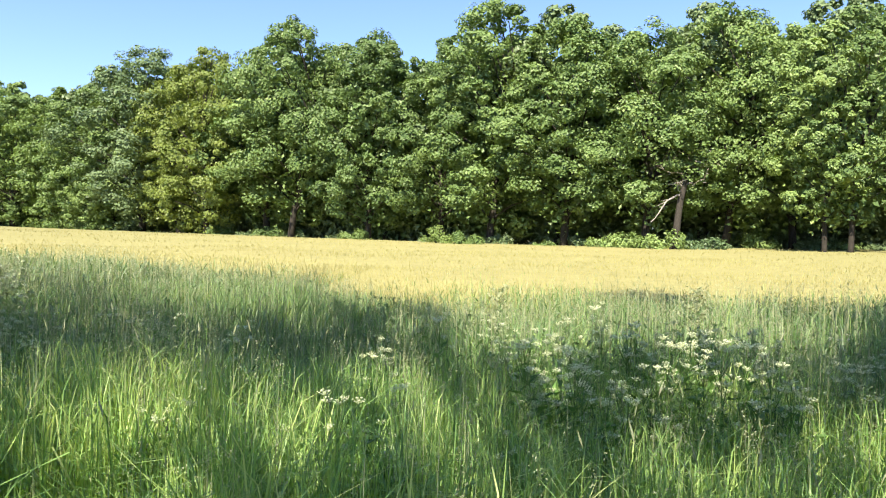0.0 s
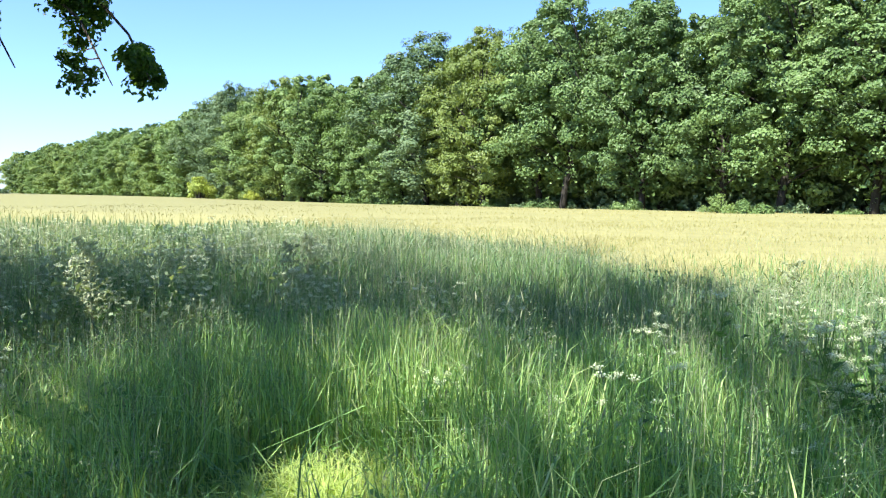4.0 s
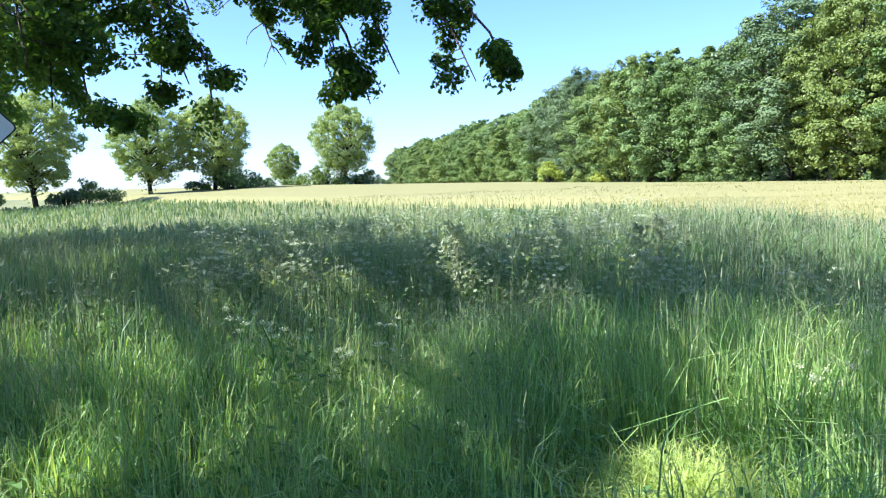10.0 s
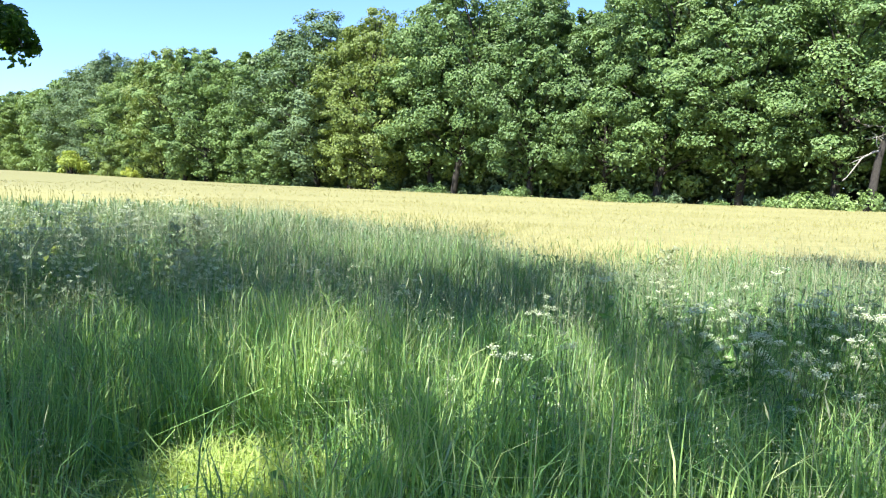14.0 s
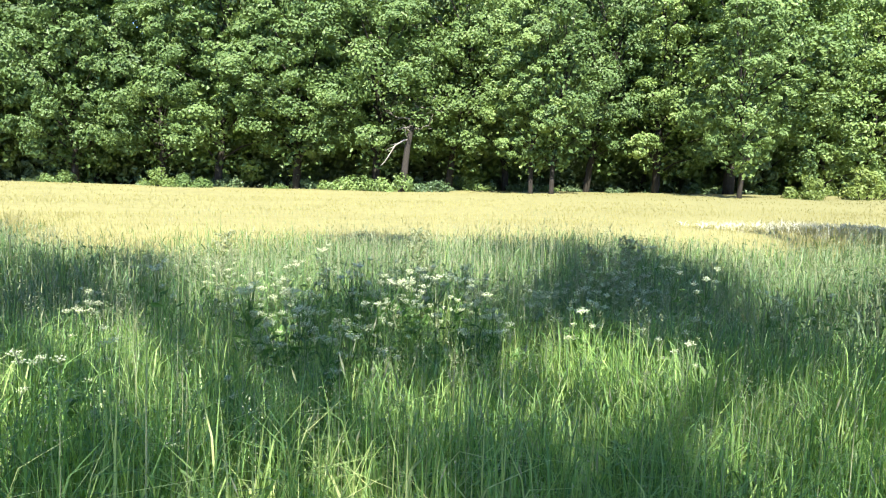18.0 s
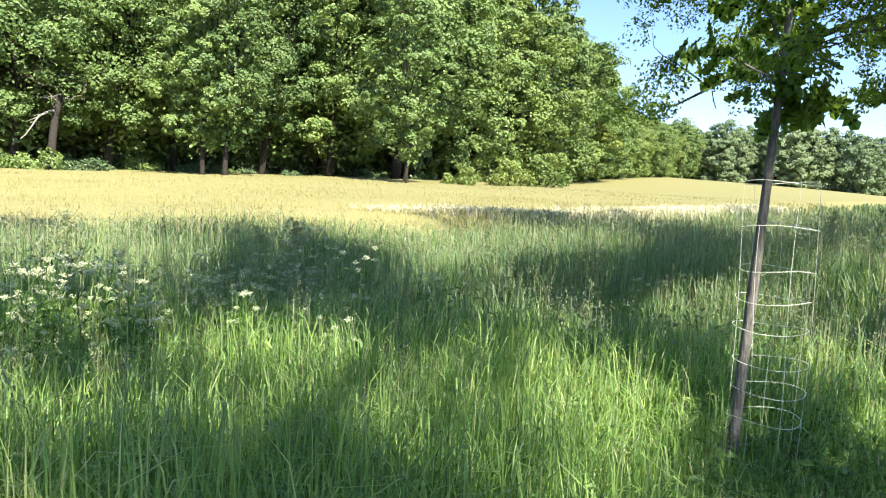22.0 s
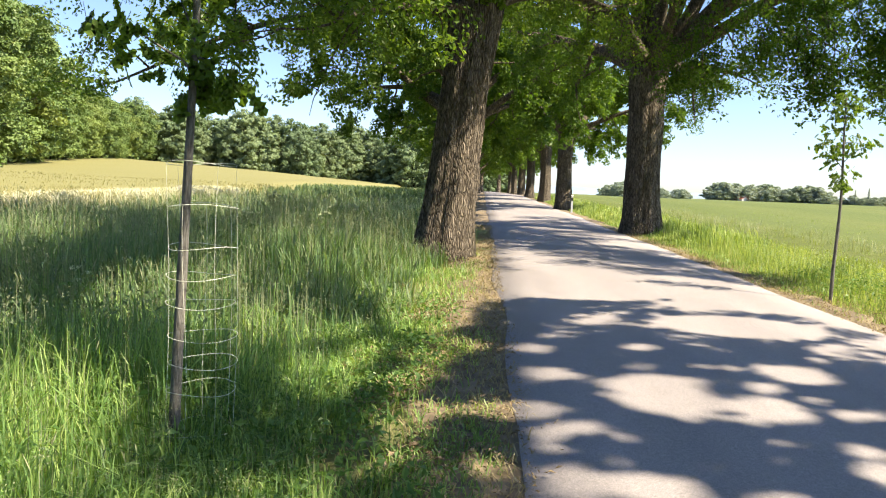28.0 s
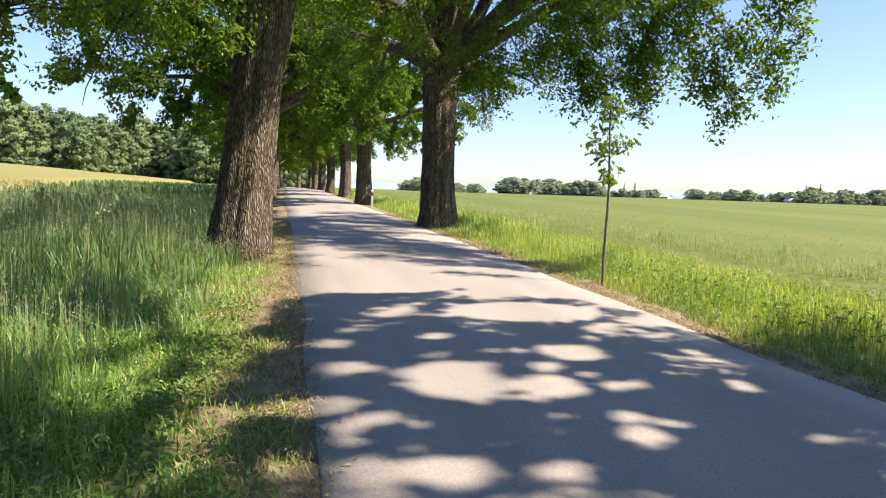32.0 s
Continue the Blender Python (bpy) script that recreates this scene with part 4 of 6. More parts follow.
# single bushes that stand out before the wood
for az, d, first, size, label in ((0.6, 55.0, 2, 0.85, "pale green bush standing out before the wood"), (-1.4, 55.5, 0, 0.95, BUSH), (-12.8, 53.0, 0, 1.0, BUSH), (-14.4, 53.2, 2, 0.75, BUSH), (-17.0, 52.4, 0, 1.15, BUSH), (-19.6, 52.6, 1, 1.2, BUSH), (40.2, 122, 3, 1.8, "bright yellow-green bush before the wood"), (36.4, 109, 3, 0.9, "bright yellow-green bush before the wood"), (38.0, 115, 2, 1.1, BUSH), (36.6, 112, 2, 1.2, BUSH), (-47.5, 57, 2, 1.0, BUSH), (-51, 61, 2, 1.3, BUSH), (-53.5, 65, 2, 1.5, BUSH)):
    put(bushes[first], used, -d * math.sin(radians(az)), d * math.cos(radians(az)), az * 13, size, label, "bush", "undergrowth of the wood")
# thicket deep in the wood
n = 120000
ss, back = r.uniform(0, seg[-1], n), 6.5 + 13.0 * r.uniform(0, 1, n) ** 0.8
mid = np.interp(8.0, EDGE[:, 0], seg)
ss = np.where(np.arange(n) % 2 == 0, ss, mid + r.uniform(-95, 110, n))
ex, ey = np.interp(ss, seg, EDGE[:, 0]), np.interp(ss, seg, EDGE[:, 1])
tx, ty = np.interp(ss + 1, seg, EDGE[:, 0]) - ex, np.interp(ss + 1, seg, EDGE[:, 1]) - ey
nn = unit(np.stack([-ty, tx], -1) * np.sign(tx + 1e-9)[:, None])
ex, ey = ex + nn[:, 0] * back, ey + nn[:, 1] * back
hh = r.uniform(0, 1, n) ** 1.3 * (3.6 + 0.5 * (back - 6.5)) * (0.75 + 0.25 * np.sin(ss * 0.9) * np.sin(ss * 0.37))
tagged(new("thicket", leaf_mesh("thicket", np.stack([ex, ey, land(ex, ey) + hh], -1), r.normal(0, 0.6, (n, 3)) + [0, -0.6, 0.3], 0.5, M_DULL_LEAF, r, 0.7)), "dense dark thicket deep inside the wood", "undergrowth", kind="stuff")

# lone trees over in the west, beyond the meadow
round_tree = wood_tree(81, 13.6, 5.3, 2.0, M_FIELD_LEAF, 62, 10, 50, 0.25, 0.3, 1.7, 1300)
round_tree.name = "field_tree"
for az, dist, size, turn in ((56.4, 118, 0.98, 0), (66.1, 108, 1.0, 70), (70.6, 106, 0.98, 140), (78.0, 96, 0.98, 220), (84, 90, 0.95, 40), (61.0, 125, 0.55, 10)):
    put(round_tree, used, -dist * math.sin(radians(az)), dist * math.cos(radians(az)), turn, size, "rounded pale green field tree standing alone", group="field trees")
for az, dist, size in ((81, 92, 1.6), (82.6, 88, 1.5), (76.2, 96, 1.6), (74.9, 98, 1.4), (73.4, 100, 1.1), (67.2, 110, 1.6), (65.2, 107, 1.9), (64.2, 112, 2), (62.6, 116, 1.6), (58.6, 118, 1.6), (57.4, 120, 1.8), (55.4, 117, 1.9), (54.6, 122, 1.5), (60.2, 120, 1.3), (53.2, 130, 1.3)):
    put(bushes[k % 3], used, -dist * math.sin(radians(az)), dist * math.cos(radians(az)), 77.0 * k, size, "dark round hedge bush between the field trees", "bush", "hedge bushes")
    k += 1

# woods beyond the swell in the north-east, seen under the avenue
far_tree = wood_tree(91, 16, 6.8, 0.0, M_DISTANT_HAZED, 30, 8, 46, 0.5, 0.3, 1.2, 1500)
horizon_tree = wood_tree(93, 16, 7.5, -0.5, M_HAZED_LEAF, 16, 6, 26, 1.05, 0.3, 0.8, 700)
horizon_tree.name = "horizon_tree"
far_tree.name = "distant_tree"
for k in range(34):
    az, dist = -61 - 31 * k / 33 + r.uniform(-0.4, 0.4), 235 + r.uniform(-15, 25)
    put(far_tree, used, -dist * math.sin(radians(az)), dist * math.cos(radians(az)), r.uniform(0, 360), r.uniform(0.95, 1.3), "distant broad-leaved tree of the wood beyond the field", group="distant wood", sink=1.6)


def dead_tree(seed, height):
    """A half-dead tree: bare pale limbs and twigs over a dark bole."""
    r = np.random.default_rng(seed)
    tree = empty("dead_tree")
    pts = curve_pts((0, 0, -0.3), (0.05, 0, 1), height, 10, r, 0.1, 0.13)
    s = Shape()
    s.tube(pts, 0.26 * np.linspace(1.1, 0.2, 11), 12, 0.06)
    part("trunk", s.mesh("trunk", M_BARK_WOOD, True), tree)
    for k in range(24):
        p0, _ = at_frac(pts, r.uniform(0.3, 0.97))
        a = r.uniform(0, 2 * np.pi)
        bp = curve_pts(p0, (np.cos(a), np.sin(a) - 0.5, r.uniform(-0.3, 0.6)), r.uniform(1.5, 3.8), 7, r, -0.1, 0.42)
        s = Shape()
        s.tube(bp, 0.085 * np.linspace(1, 0.25, 8), 6, 0, False)
        for _ in range(4):
            q0, t0 = at_frac(bp, r.uniform(0.3, 0.95))
            s.tube(curve_pts(q0, t0 + unit(r.normal(size=3)), r.uniform(0.5, 1.2), 4, r, 0, 0.35), 0.03 * np.linspace(1, 0.3, 5), 4, 0, False)
        part("bare_limb", s.mesh("bare_limb", M_DEADWOOD if k % 3 else M_BARK_WOOD, True), tree)
    return tree


put(dead_tree(6, 16), used, *(51.2 * math.sin(radians(17.3)), 51.2 * math.cos(radians(17.3))), 0, 1.0, "half-dead tree with bleached bare limbs before the wood")
pole = wood_tree(37, 15.5, 3.6, 2.7, M_WOOD_LEAF, 26, 8, 70, 0.22, 0.17, 1.1, 1200)
for az, d, size in ((-27.6, 52.5, 1.0), (-29.2, 52.5, 1.05), (-43.0, 55, 1.0)):
    put(pole, used, -d * math.sin(radians(az)), d * math.cos(radians(az)), az * 11, size, "slender tree with bare lower trunk before the wood", group="trees of the wood")


# ---- grass ----
def blades(name, xy, height, width, lean, material, r, turn=None, kink=0.9):
    """Bent, tapering blades: two quads and a tip each. Gives the mesh and the tips."""
    n = len(xy)
    a = r.uniform(0, 2 * np.pi, n) if turn is None else turn
    d = np.stack([np.cos(a), np.sin(a), 0 * a], -1)
    f = a + r.uniform(0.9, 2.2, n)
    w = np.stack([np.cos(f), np.sin(f), 0 * f], -1) * (width / 2)[:, None]
    p0 = np.stack([xy[:, 0], xy[:, 1], land(xy[:, 0], xy[:, 1]) - 0.04], -1)
    up = np.array([0, 0, 1.0])
    p1 = p0 + up * (0.45 * height)[:, None] + d * (0.12 * lean * height)[:, None]
    p2 = p0 + up * (0.8 * height)[:, None] + d * (0.42 * lean * height)[:, None]
    p3 = p0 + up * (height * (1 - 0.22 * lean * kink))[:, None] + d * (0.95 * lean * height)[:, None]
    v = np.stack([p0 - w * 0.8, p0 + w * 0.8, p1 - w, p1 + w, p2 - w * 0.75, p2 + w * 0.75, p3], 1).reshape(-1, 3)
    k = 7 * np.arange(n)[:, None]
    quads = np.concatenate([k + [0, 1, 3, 2], k + [2, 3, 5, 4]])
    return mesh_of(name, v, [quads, k + [4, 5, 6]], material), p3


def heads(name, tops, length, width, material, r, nod=0.35):
    """Seed heads at the tips of stems: slim six-sided spindles cut to three faces each way."""
    n = len(tops)
    a = r.uniform(0, 2 * np.pi, n)
    d = unit(np.stack([nod * np.cos(a), nod * np.sin(a), np.ones(n)], -1))
    u = unit(np.cross(d, r.normal(size=(n, 3))))
    w = np.cross(d, u)
    mid = tops + d * (length * 0.4)[:, None]
    ring = [mid + (np.cos(t) * u + np.sin(t) * w) * (width / 2)[:, None] for t in (0, 2.094, 4.189)]
    v = np.stack([tops - d * (length * 0.1)[:, None], *ring, tops + d * length[:, None]], 1).reshape(-1, 3)
    k = 5 * np.arange(n)[:, None]
    tris = np.concatenate([k + t for t in ([0, 2, 1], [0, 3, 2], [0, 1, 3], [4, 1, 2], [4, 2, 3], [4, 3, 1])])
    return mesh_of(name, v, [tris], material)


def scatter(r, n, r0, r1, a0, a1, power=0.5):
    """Points of a sector round the stand; azimuths in degrees to the left of +y."""
    q = r0 + (r1 - r0) * r.uniform(0, 1, n) ** power
    a = np.radians(r.uniform(a0, a1, n))
    return np.stack([-q * np.sin(a), q * np.cos(a)], -1)


def in_meadow(p):
    """True north of the verge, with a wavering margin; the sward draws back a little round the young tree."""
    clear = np.hypot(p[:, 0] - 4.28, p[:, 1] - 1.43) > 0.1
    return clear & (p[:, 1] > 0.6 + 0.2 * np.sin(p[:, 0] * 1.3) + 0.15 * np.sin(p[:, 0] * 3.1 + 1))


def tall(p):
    """Growth of the sward from place to place."""
    x, y = p[:, 0], p[:, 1]
    return (0.84 + 0.14 * np.sin(x * 0.55 + 1.7 * np.sin(y * 0.4)) + 0.12 * np.sin(y * 0.9 + 1.1 * x)) * (0.42 + 0.58 * smooth(y, 0.5, 2.0)) * (0.68 + 0.32 * smooth(np.hypot(x - 3.9, y - 1.2), 0.4, 1.2)) * (0.4 + 0.6 * smooth(np.hypot(x + 1.6, y - 2.65), 0.35, 0.8))


gr = np.random.default_rng(21)
for label, n, r0, r1, wide, h0, h1, power in (("dense tall green meadow grass close by", 48000, 1.1, 6, 0.006, 0.3, 1.0, 0.62), ("tall green meadow grass", 52000, 5.5, 15, 0.011, 0.4, 0.95, 0.62), ("tall green grass farther out", 18000, 14, 28, 0.02, 0.4, 0.75, 0.6)):
    p = scatter(gr, n, r0, r1, -91, 92, power)
    p = p[in_meadow(p)]
    h = gr.uniform(h0, h1, len(p)) * tall(p)
    me, tips = blades("tall_grass", p, h, wide * gr.uniform(0.6, 1.5, len(p)), gr.uniform(0.06, 0.8, len(p)) ** 1.25, M_GRASS if r0 < 2 else M_SHADED_GRASS, gr)
    tagged(new("tall_grass", me), label, "grass", kind="stuff")
# broad arching leaves among the finer blades
p = scatter(gr, 9500, 1.2, 8, -91, 92, 0.62)
p = p[in_meadow(p)]
me, tips = blades("arching_grass", p, gr.uniform(0.4, 0.85, len(p)) * tall(p), gr.uniform(0.008, 0.014, len(p)), gr.uniform(0.7, 1.5, len(p)), M_GRASS, gr, kink=1.5)
tagged(new("arching_grass", me), "broad arching grass leaves in the sward", "grass", kind="stuff")
# flowering stems that stand over the sward
for label, n, r0, r1, wide, hl, hw in (("pale flowering grass stems over the sward", 900, 1.6, 7, 0.003, 0.07, 0.007), ("flowering grass stems farther out", 2400, 6, 16, 0.006, 0.09, 0.012)):
    p = scatter(gr, n, r0, r1, -91, 92, 0.62)
    p = p[in_meadow(p)]
    h = gr.uniform(0.75, 1.15, len(p)) * tall(p)
    me, tips = blades("grass_stem", p, h, wide * gr.uniform(0.8, 1.2, len(p)), gr.uniform(0.02, 0.3, len(p)), M_GRASS, gr)
    tagged(new("grass_stem", me), label, "grass", kind="stuff")
    tagged(new("seed_head", heads("seed_head", tips, hl * gr.uniform(0.6, 1.3, len(p)), hw * gr.uniform(0.7, 1.3, len(p)), M_SEED, gr)), "pale greenish seed heads of meadow grass", "grass", kind="stuff")
# feathery panicles: loose clouds of tiny spikelets round the stem tops
for n, each, r0, r1, tall_by, wide_by, fleck in ((2200, 26, 1.8, 6.5, 0.16, 0.03, 0.009), (9500, 14, 5.5, 14, 0.26, 0.06, 0.018), (13000, 9, 12, 30, 0.3, 0.1, 0.034)):
    p = scatter(gr, n, r0, r1, -91, 92, 0.7)
    p = p[in_meadow(p) & (p[:, 1] < field_line(p[:, 0]))]
    top = np.stack([p[:, 0], p[:, 1], land(p[:, 0], p[:, 1]) + gr.uniform(0.7, 1.15, len(p)) * tall(p)], -1)
    u = gr.uniform(0, 1, (len(p), each, 1))
    c = top[:, None] - u * [0, 0, tall_by] + gr.normal(0, 1, (len(p), each, 3)) * (0.2 + u) * wide_by * [1, 1, 0.4]
    c = c.reshape(-1, 3)
    tagged(new("panicle", leaf_mesh("panicle", c, gr.normal(0, 1, c.shape), fleck, M_SEED, gr, 0.5, -0.4)), "feathery grey-green panicles of flowering grass", "grass", kind="stuff")
    me, tips = blades("panicle_stem", p, top[:, 2] - land(p[:, 0], p[:, 1]), fleck * 0.35 * np.ones(len(p)), 0.02 * np.ones(len(p)), M_SEED, gr)
    tagged(new("panicle_stem", me), "thin stems under the feathery panicles", "grass", kind="stuff")
# ripe, pale tops out to the wood
for n, r0, r1, wide, hl, hw, power in ((34000, 10, 21, 0.005, 0.1, 0.009, 0.75), (40000, 18, 36, 0.01, 0.11, 0.02, 0.6), (18000, 34, 62, 0.025, 0.1, 0.05, 0.6)):
    p = scatter(gr, n, r0, r1, -88, 88, power)
    ex = np.interp(p[:, 0], EDGE[:, 0], EDGE[:, 1])
    p = p[(p[:, 1] < ex + 1) & (p[:, 1] > field_line(p[:, 0]) + gr.normal(0, 0.7, len(p)))]
    h = 0.55 + gr.uniform(0.0, 0.13, len(p)) + 0.05 * np.sin(p[:, 0] * 0.5) * np.sin(p[:, 1] * 0.6)
    me, tips = blades("ripe_grass", p, h, wide * gr.uniform(0.7, 1.3, len(p)), gr.uniform(0.02, 0.5, len(p)), M_STRAW, gr)
    tagged(new("ripe_grass", me), "pale yellow ripe grass of the open field", "grass", kind="stuff")
    tagged(new("ripe_head", heads("ripe_head", tips, hl * gr.uniform(0.6, 1.3, len(p)), hw * gr.uniform(0.7, 1.3, len(p)), M_STRAW, gr)), "straw-coloured seed heads of ripe grass", "grass", kind="stuff")
# a bleached mown strip across the field
STRIP = np.array([(13.5, 15.6), (18.0, 13.5), (22.0, 12.9), (28.0, 13.2), (40.0, 14.2)])
x0 = gr.uniform(13.5, 40.0, 13000)
p = np.stack([x0, np.interp(x0, STRIP[:, 0], STRIP[:, 1]) + gr.normal(0, 0.5, 13000) + 0.3 * np.sin(x0 * 0.9)], -1)
me, tips = blades("bleached_grass", p, gr.uniform(0.7, 0.9, len(p)), gr.uniform(0.02, 0.045, len(p)), gr.uniform(0.2, 0.7, len(p)), M_BLEACHED, gr)
tagged(new("bleached_grass", me), "pale bleached strip of flattened grass in the field", "grass", kind="stuff")
# rough margin: feathery tall growth before the field
p = scatter(gr, 44000, 7, 36, -89, 90, 0.75)
p = p[in_meadow(p) & (p[:, 1] < field_line(p[:, 0]) + 0.8)]
h = gr.uniform(0.4, 0.9, len(p)) * (0.4 + 0.6 * tall(p))
me, tips = blades("margin_grass", p, h, 0.014 * gr.uniform(0.7, 1.6, len(p)) * (0.6 + np.hypot(p[:, 0], p[:, 1]) / 14), gr.uniform(0.1, 1.1, len(p)), M_MARGIN, gr)
tagged(new("margin_grass", me), "rough dark green growth at the meadow margin", "grass", kind="stuff")
pick = gr.uniform(0, 1, len(tips)) < 0.08
tagged(new("margin_head", heads("margin_head", tips[pick], 0.15 * gr.uniform(0.6, 1.3, pick.sum()), 0.02 * gr.uniform(0.7, 1.3, pick.sum()), M_SEED, gr)), "feathery grey-green seed heads at the meadow margin", "grass", kind="stuff")

# dark growth on the far fringes of the margin
for a0, a1, n in ((40, 90, 14000), (-91, -55, 14000)):
    p = scatter(gr, n, 26, 95, a0, a1, 0.6)
    p = p[in_meadow(p) & (p[:, 1] < field_line(p[:, 0]) + 1)]
    d = np.hypot(p[:, 0], p[:, 1])
    me, tips = blades("margin_grass", p, gr.uniform(0.3, 0.65, len(p)), 0.0009 * d * gr.uniform(0.7, 1.6, len(p)), gr.uniform(0.05, 0.6, len(p)), M_MARGIN, gr)
    tagged(new("margin_grass", me), "rough green growth on the far margin", "grass", kind="stuff")

# soft dark herbs that fill the margin between the stems
p = scatter(gr, 30000, 5.6, 15, -75, 75, 0.7)
p = p[(p[:, 1] < field_line(p[:, 0])) & (np.sin(p[:, 0] * 1.1 + 2 * np.sin(p[:, 1] * 0.7)) + gr.normal(0, 0.5, len(p)) > -0.4)]
c = np.stack([p[:, 0], p[:, 1], land(p[:, 0], p[:, 1]) + gr.uniform(0.25, 0.85, len(p)) * tall(p)], -1)
tagged(new("margin_herb", leaf_mesh("margin_herb", c, gr.normal(0, 0.8, c.shape) + [0, 0, 0.8], gr.uniform(0.03, 0.075, len(p)), M_MARGIN, gr, 0.4)), "soft dark herbs filling the meadow margin", "herbs", kind="stuff")

# verges: short tufts, thin on the trodden patches
for label, y0, y1, n, x0, x1 in (("short trodden grass on the verge", -0.55, 1.4, 42000, -8, 24), ("short trodden grass close by on the verge", -0.5, 1.3, 15000, 1, 8), ("short trodden grass on the far verge", -6.0, -5.05, 14000, -2, 30)):
    p = np.stack([x0 + (x1 - x0) * gr.uniform(0, 1, n), gr.uniform(y0, y1, n)], -1)
    bare = np.sin(p[:, 0] * 2.1 + 2 * np.sin(p[:, 1] * 3)) + np.sin(p[:, 1] * 5 + p[:, 0] * 0.7)
    edge = np.minimum(p[:, 1] - y0, 0.5) if y0 > -3 else np.minimum(y1 - p[:, 1], 0.5)
    p = p[(bare * 0.35 + edge * 1.5 + gr.normal(0, 0.25, n)) > 0.46]
    h = gr.uniform(0.04, 0.17, len(p)) * (0.7 + 0.6 * np.abs(p[:, 1] - (y0 if y0 > -3 else y1)))
    me, tips = blades("short_grass", p, h, 0.009 * gr.uniform(0.6, 1.4, len(p)), gr.uniform(0.2, 1.0, len(p)), M_GRASS, gr)
    tagged(new("short_grass", me), label, "grass", kind="stuff")
# dry leaves, straw and crumbs along both edges of the lane
for y0, y1, n in ((-0.68, 1.0, 26000), (-5.9, -4.94, 12000)):
    p = np.stack([gr.uniform(-6, 26, n), gr.uniform(y0, y1, n)], -1)
    keep = gr.uniform(0, 1, n) < np.exp(-np.abs(p[:, 1] - (-0.55 if y0 > -3 else -5.1)) / 0.5)
    p = p[keep]
    c = np.stack([p[:, 0], p[:, 1], land(p[:, 0], p[:, 1]) + gr.uniform(0.03, 0.06, len(p))], -1)
    nor = gr.normal(0, 0.35, (len(p), 3)) + [0, 0, 1]
    tagged(new("leaf_litter", leaf_mesh("leaf_litter", c, nor, gr.uniform(0.015, 0.045, len(p)), M_LITTER, gr, 0.45)), "dry brown leaf litter along the asphalt edge", "litter", kind="stuff")
# south of the lane: tall bright verge grass, then the corn
for label, n, x0, x1, y0, y1, wide, h0, h1, mat in (("tall sunlit grass beside the lane", 20000, 3, 22, -8.0, -5.5, 0.008, 0.15, 0.6, M_VERGE_GRASS), ("tall sunlit grass beside the lane ahead", 15000, 20, 75, -8.2, -5.6, 0.02, 0.3, 0.75, M_VERGE_GRASS), ("sunlit yellow-green grass strip along the field", 18000, 3, 60, -11.2, -7.8, 0.018, 0.18, 0.36, M_LUSH), ("brownish weeds between strip and corn", 9000, 3, 60, -13.0, -11.0, 0.012, 0.35, 0.8, M_SEED), ("green corn at the field's edge", 22000, 2, 60, -20, -11.0, 0.02, 0.36, 0.56, M_CROP), ("green corn of the field", 18000, 2, 120, -60, -18, 0.04, 0.4, 0.5, M_CROP)):
    p = np.stack([x0 + (x1 - x0) * gr.uniform(0, 1, n) ** 1.3, gr.uniform(y0, y1, n)], -1)
    h = gr.uniform(h0, h1, len(p)) * (0.75 + 0.35 * np.sin(p[:, 0] * 1.1 + np.sin(p[:, 1] * 2.0)) ** 2)
    if mat is M_VERGE_GRASS:
        h *= 0.3 + 0.7 * smooth(-p[:, 1], 5.5, 6.9)
    me, tips = blades("verge_grass", p, h, wide * gr.uniform(0.6, 1.4, len(p)), gr.uniform(0.05, 0.6, len(p)), mat, gr)
    tagged(new("corn" if mat is M_CROP else "verge_grass", me), label, "crop" if mat is M_CROP else "grass", kind="stuff")
# dry straw lying along the lane
for y0, y1, n in ((-0.68, 1.1, 22000), (-6.1, -4.94, 9000)):
    p = np.stack([gr.uniform(-6, 26, n), gr.uniform(y0, y1, n)], -1)
    mid = -0.5 if y0 > -3 else -5.15
    p = p[gr.uniform(0, 1, n) < np.exp(-np.abs(p[:, 1] - mid) / 0.7)]
    me, tips = blades("dry_grass", p, gr.uniform(0.05, 0.16, len(p)), 0.007 * gr.uniform(0.6, 1.4, len(p)), gr.uniform(0.7, 1.6, len(p)), M_DRY, gr, kink=2.2)
    tagged(new("dry_grass", me), "bleached dry grass along the asphalt edge", "grass", kind="stuff")


# ---- young trees ----
def lobed_leaf():
    """One oak leaf, lobed, slightly cupped, 1 long."""
    out = [(0, 0), (0.06, 0.12), (0.17, 0.2), (0.1, 0.32), (0.27, 0.42), (0.15, 0.53), (0.31, 0.66), (0.16, 0.74), (0.2, 0.88), (0.0, 1.0)]
    rim = [(x, y, 0.12 * abs(x) - 0.16 * y * y) for x, y in out]
    left = [(-x, y, z) for x, y, z in rim[1:-1]]
    spine = [(0, y, -0.16 * y * y) for y in (0.2, 0.4, 0.6, 0.8)]
    s = Shape()
    verts = rim + left + spine
    nr, nl = len(rim), len(left)
    tris, quads = [], []
    sp = [0] + [nr + nl + i for i in range(4)] + [nr - 1]
    for edge in (list(range(nr)), [0] + [nr + i for i in range(nl)] + [nr - 1]):
        for i in range(1, len(edge) - 1):
            k = min(4, max(1, (i + 1) // 2))
            tris.append((sp[k], edge[i], edge[i + 1]))
        tris.append((sp[1], edge[0], edge[1]))
        for k, i in ((1, 3), (2, 5), (3, 7)):
            tris.append((sp[k], sp[k + 1], edge[i]))
    s.add(verts, quads, tris)
    return s.mesh("leaf", M_OAK, True)


LEAF = lobed_leaf()


